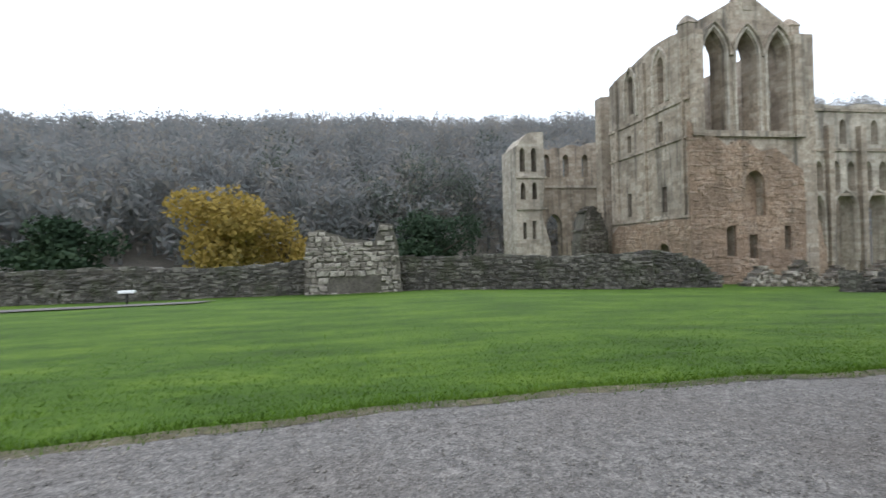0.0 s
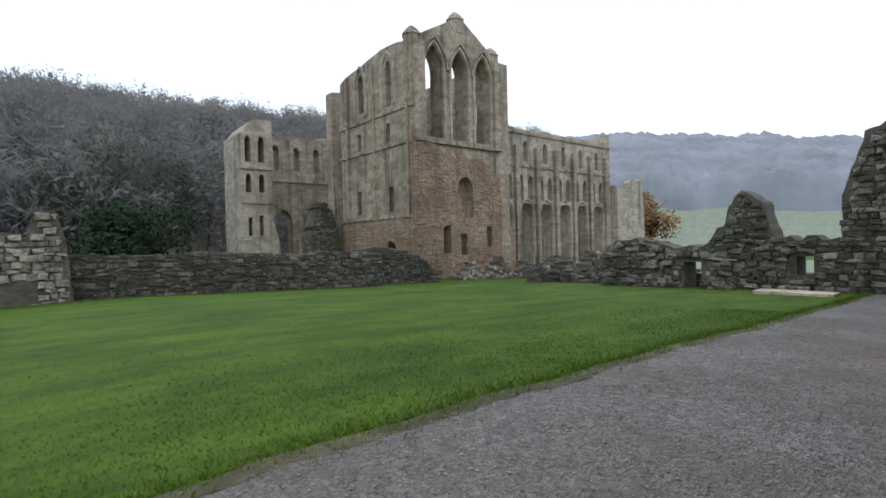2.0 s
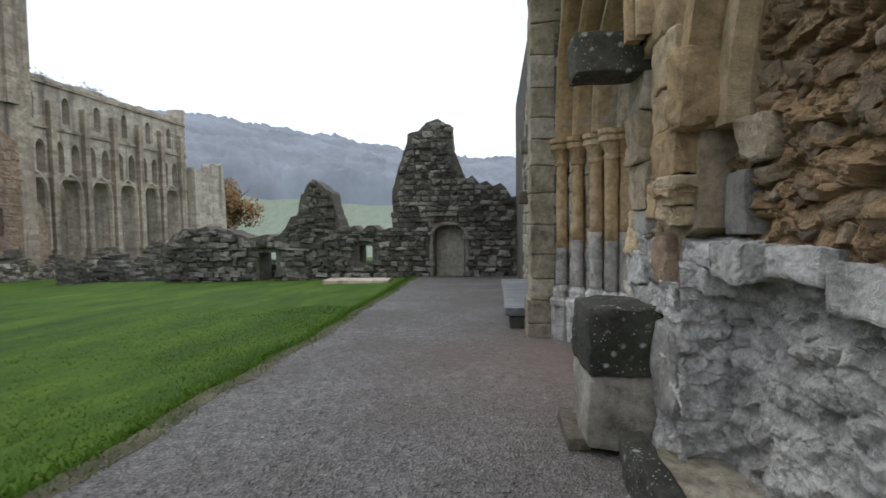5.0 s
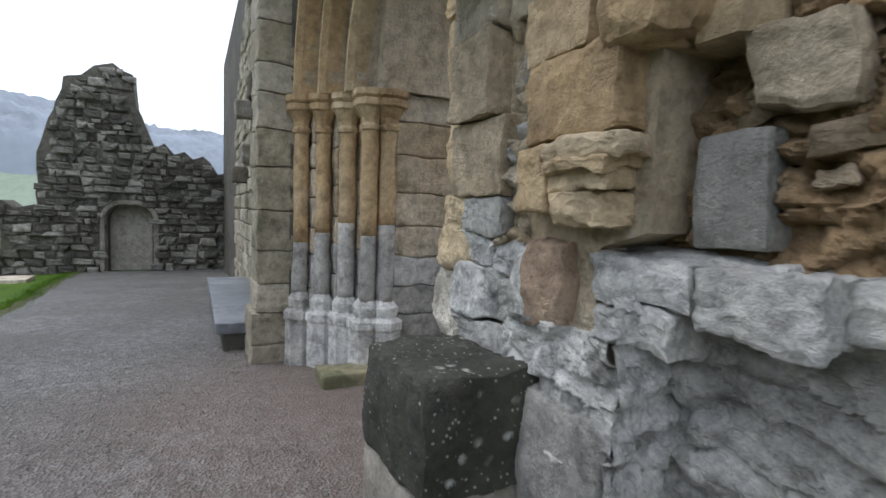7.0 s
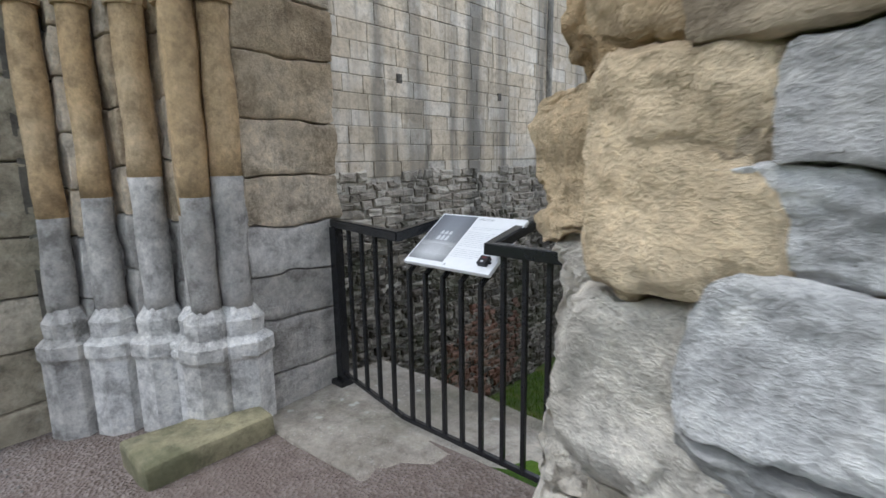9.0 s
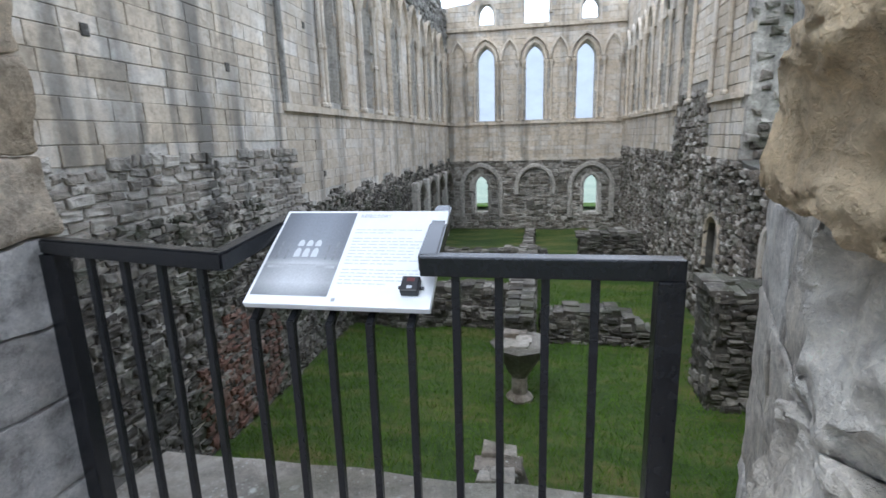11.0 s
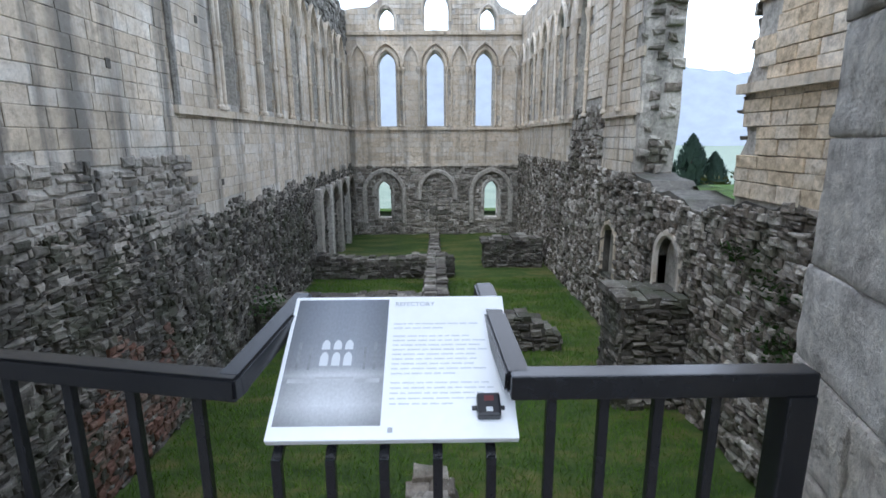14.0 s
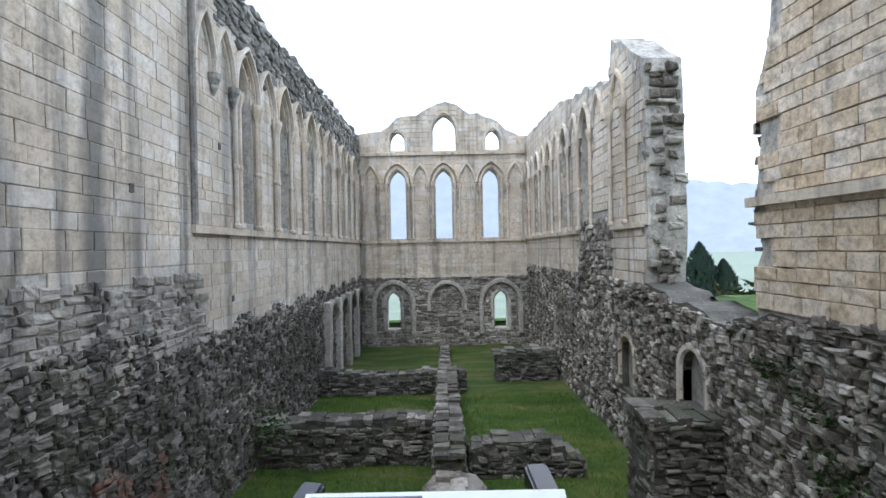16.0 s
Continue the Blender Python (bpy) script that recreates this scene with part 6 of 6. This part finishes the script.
single_tree("rust_tree", "rust-coloured autumn tree behind the church", (98, 55, -3.0), 15.0, 7.0, 6000, 0.4, ORANGE, 7)


def conifer(at, h, r, seed):
    ob = thing("cypress", "dense dark green conical evergreen", "tree", at)
    rnd = random.Random(seed)
    part("trunk", lathe([(0.16, -0.5), (0.1, h * 0.6), (0.03, h * 0.95)], 6), BARK, ob)
    vs, fs = [], []
    for _ in range(1500):
        q = rnd.random()
        rr = r * (1 - q ** 5) * rnd.uniform(0.75, 1.08) * (0.85 + 0.25 * noise.noise(Vector((q * 6, seed, 1))))
        a = rnd.uniform(0, 6.28)
        c = Vector((rr * math.cos(a), rr * math.sin(a), 0.3 + q * h))
        s = rnd.uniform(0.12, 0.3)
        t = Vector((math.cos(a) * 0.4, math.sin(a) * 0.4, 1)).normalized() * s
        b = Vector((-math.sin(a), math.cos(a), rnd.uniform(-0.3, 0.3))) * s * 0.6
        o = len(vs)
        vs += [c - t, c + b, c + t, c - b]
        fs.append((o, o + 1, o + 2, o + 3))
    part("crown", (vs, fs), CYPRESS, ob)


conifer((-13.2, -44, ground_z(-13, -44)), 6.2, 1.6, 1)
conifer((-15.6, -44.5, ground_z(-15, -44)), 4.6, 1.4, 2)
conifer((-11.6, -46, ground_z(-11, -46)), 5.6, 1.4, 3)
conifer((-14.4, -45.5, ground_z(-14, -45)), 5.5, 1.4, 4)
conifer((-10.4, -48, ground_z(-10, -48)), 4.6, 1.2, 5)

# scrub outside the gap in the west wall
vs, fs = [], []
rs = random.Random(9)
for _ in range(26):
    x, y = rs.uniform(-16, -4), rs.uniform(-42, -22)
    clump_tree(vs, fs, rs, x, y, ground_z(x, y) - 0.4, rs.uniform(1.2, 2.2), rs.uniform(0.9, 1.8), 70, 0.16)
tagged(part("scrub", (vs, fs), leafy("rough_scrub", (0.05, 0.055, 0.02), (0.1, 0.1, 0.04), (0.18, 0.16, 0.07))), "rough olive scrub beyond the wall", "shrubs", kind="stuff")

# hillside far beyond the south gable, with mist painted into its colour
bv, bf = [], []
for i in range(111):
    g = 125 + i
    a = radians(g)
    t = np.interp(g, [125, 165, 196, 206, 214, 235], [25, 43, 42, 29, 24, 18]) + 2.2 * noise.noise(Vector((i * 0.15, 0, 5))) + 1.2 * noise.noise(Vector((i * 0.9, 0, 5)))
    for d, z in ((170, -20), (235, t)):
        bv.append((9.7 + d * math.sin(a), d * math.cos(a), z))
for i in range(110):
    bf.append((2 * i, 2 * i + 2, 2 * i + 3, 2 * i + 1))
# Plain pale blue-grey stands for the mist in front of the trees.
MIST = plain("mist_coloured_far_wood", (0.33, 0.355, 0.39), 0.95, 0, 0.08, 0.15, 0.0)
tagged(part("backdrop", (bv, bf), MIST, smooth=True), "wooded hillside painted pale blue-grey for mist", "hill", kind="structure")

# ---- muddy verge, grass blades, tufts and pebbles ----
VERGE = stone("muddy_verge", [(0.05, 0.06, 0.02), (0.11, 0.1, 0.05), (0.17, 0.15, 0.1)], streak=0, lichen=0, moss=0.7, bump=0.8)
vv, vf = [], []
for i in range(301):
    x = -8 + 34 * i / 300
    e = lawn_edge(x)
    wob = 0.12 * noise.noise(Vector((x * 2.3, 0, 1))) + 0.07 * noise.noise(Vector((x * 7, 0, 1)))
    for k, (y, z) in enumerate(((e - 0.14 + 0.6 * wob, 0.024), (e - 0.05, 0.034), (e + 0.05, 0.036), (e + 0.14 + 0.6 * wob, 0.0))):
        vv.append((x, y, ground_z(x, y) + z + (0.008 * noise.noise(Vector((x * 9, y * 9, 0))) if k else 0)))
for i in range(300):
    for k in range(3):
        a = i * 4 + k
        vf.append((a, a + 4, a + 5, a + 1))
tagged(part("verge", (vv, vf), VERGE, smooth=True), "muddy mossy verge between lawn and path", "verge", kind="structure")

rg = random.Random(21)


def blades(spots, lo, hi, width):
    vs, fs = [], []
    for x, y, z in spots:
        h, a = rg.uniform(lo, hi), rg.uniform(0, 6.28)
        lx, ly = rg.gauss(0, 0.5) * h, rg.gauss(0, 0.5) * h
        dx, dy = math.cos(a) * width, math.sin(a) * width
        o = len(vs)
        vs += [(x - dx, y - dy, z), (x + dx, y + dy, z), (x + lx, y + ly, z + h)]
        fs.append((o, o + 1, o + 2))
    return vs, fs


spots = []
for _ in range(42000):
    x = rg.uniform(-5, 16)
    y = lawn_edge(x) + rg.expovariate(0.55) + 0.02
    spots.append((x, y, ground_z(x, y)))
tagged(part("lawn_grass", blades(spots, 0.012, 0.042, 0.006), BLADES), "short mown lawn grass blades", "grass", kind="stuff")
spots = []
for _ in range(16000):
    x = rg.uniform(-5, 26)
    y = lawn_edge(x) + 0.08 + rg.gauss(0, 0.12)
    spots.append((x, y, ground_z(x, y) + 0.01))
tagged(part("edge_grass", blades(spots, 0.03, 0.08, 0.007), BLADES), "longer ragged grass along the path edge", "grass", kind="stuff")
spots = []
for _ in range(85000):
    x, y = rg.uniform(4, 15.6), -0.6 - rg.random() ** 1.3 * 22
    spots.append((x, y, floor_z(y) + 0.12 * noise.noise(Vector((x * 0.4, y * 0.4, 9)))))
tagged(part("refectory_grass", blades(spots, 0.04, 0.17, 0.008), BLADES), "wet tufty grass on the refectory floor", "grass", kind="stuff")
vs, fs = [], []
for _ in range(11000):
    x = rg.uniform(-3, 14)
    y = rg.uniform(1.9, lawn_edge(x))
    s, z = rg.uniform(0.004, 0.016), ground_z(x, y) + 0.03
    o = len(vs)
    a = rg.uniform(0, 6.28)
    for k in range(4):
        vs.append((x + s * math.cos(a + k * 1.57) * rg.uniform(0.7, 1.3), y + s * math.sin(a + k * 1.57) * rg.uniform(0.7, 1.3), z))
    vs.append((x, y, z + s * 0.8))
    fs += [(o + k, o + (k + 1) % 4, o + 4) for k in range(4)]
tagged(part("pebbles", (vs, fs), stone("loose_pebbles", [(0.12, 0.11, 0.1), (0.2, 0.19, 0.175), (0.33, 0.31, 0.28)], streak=0, lichen=0)), "loose pebbles on the gravel path", "pebbles", kind="stuff")


def ivy(at, n, spread, seed, parent_name="wall_plant", label="small green plant growing from the wall"):
    rnd = random.Random(seed)
    vs, fs = [], []
    for _ in range(n):
        c = Vector((rnd.gauss(0, spread[0]), rnd.gauss(0, spread[1]), rnd.gauss(0, spread[2])))
        s = rnd.uniform(0.03, 0.08)
        a = Vector((rnd.gauss(0, 1), rnd.gauss(0, 1), rnd.gauss(0, 1))).normalized() * s
        b = a.orthogonal().normalized() * s * 0.7
        o = len(vs)
        vs += [c - a, c + b, c + a, c - b]
        fs.append((o, o + 1, o + 2, o + 3))
    ob = part(parent_name, (vs, fs), IVY)
    ob.location = at
    tagged(ob, label, "plant", kind="stuff")


ivy((15.1, -14.1, -3.6), 160, (0.25, 0.2, 0.3), 1, "wall_plant", "small green bush at the foot of the wall")
ivy((3.8, -6.6, -1.9), 200, (0.12, 0.35, 0.22), 2)
ivy((3.8, -7.0, -1.0), 120, (0.1, 0.3, 0.15), 3)
ivy((3.8, -8.1, -0.6), 90, (0.1, 0.25, 0.12), 4)

lay_singles()
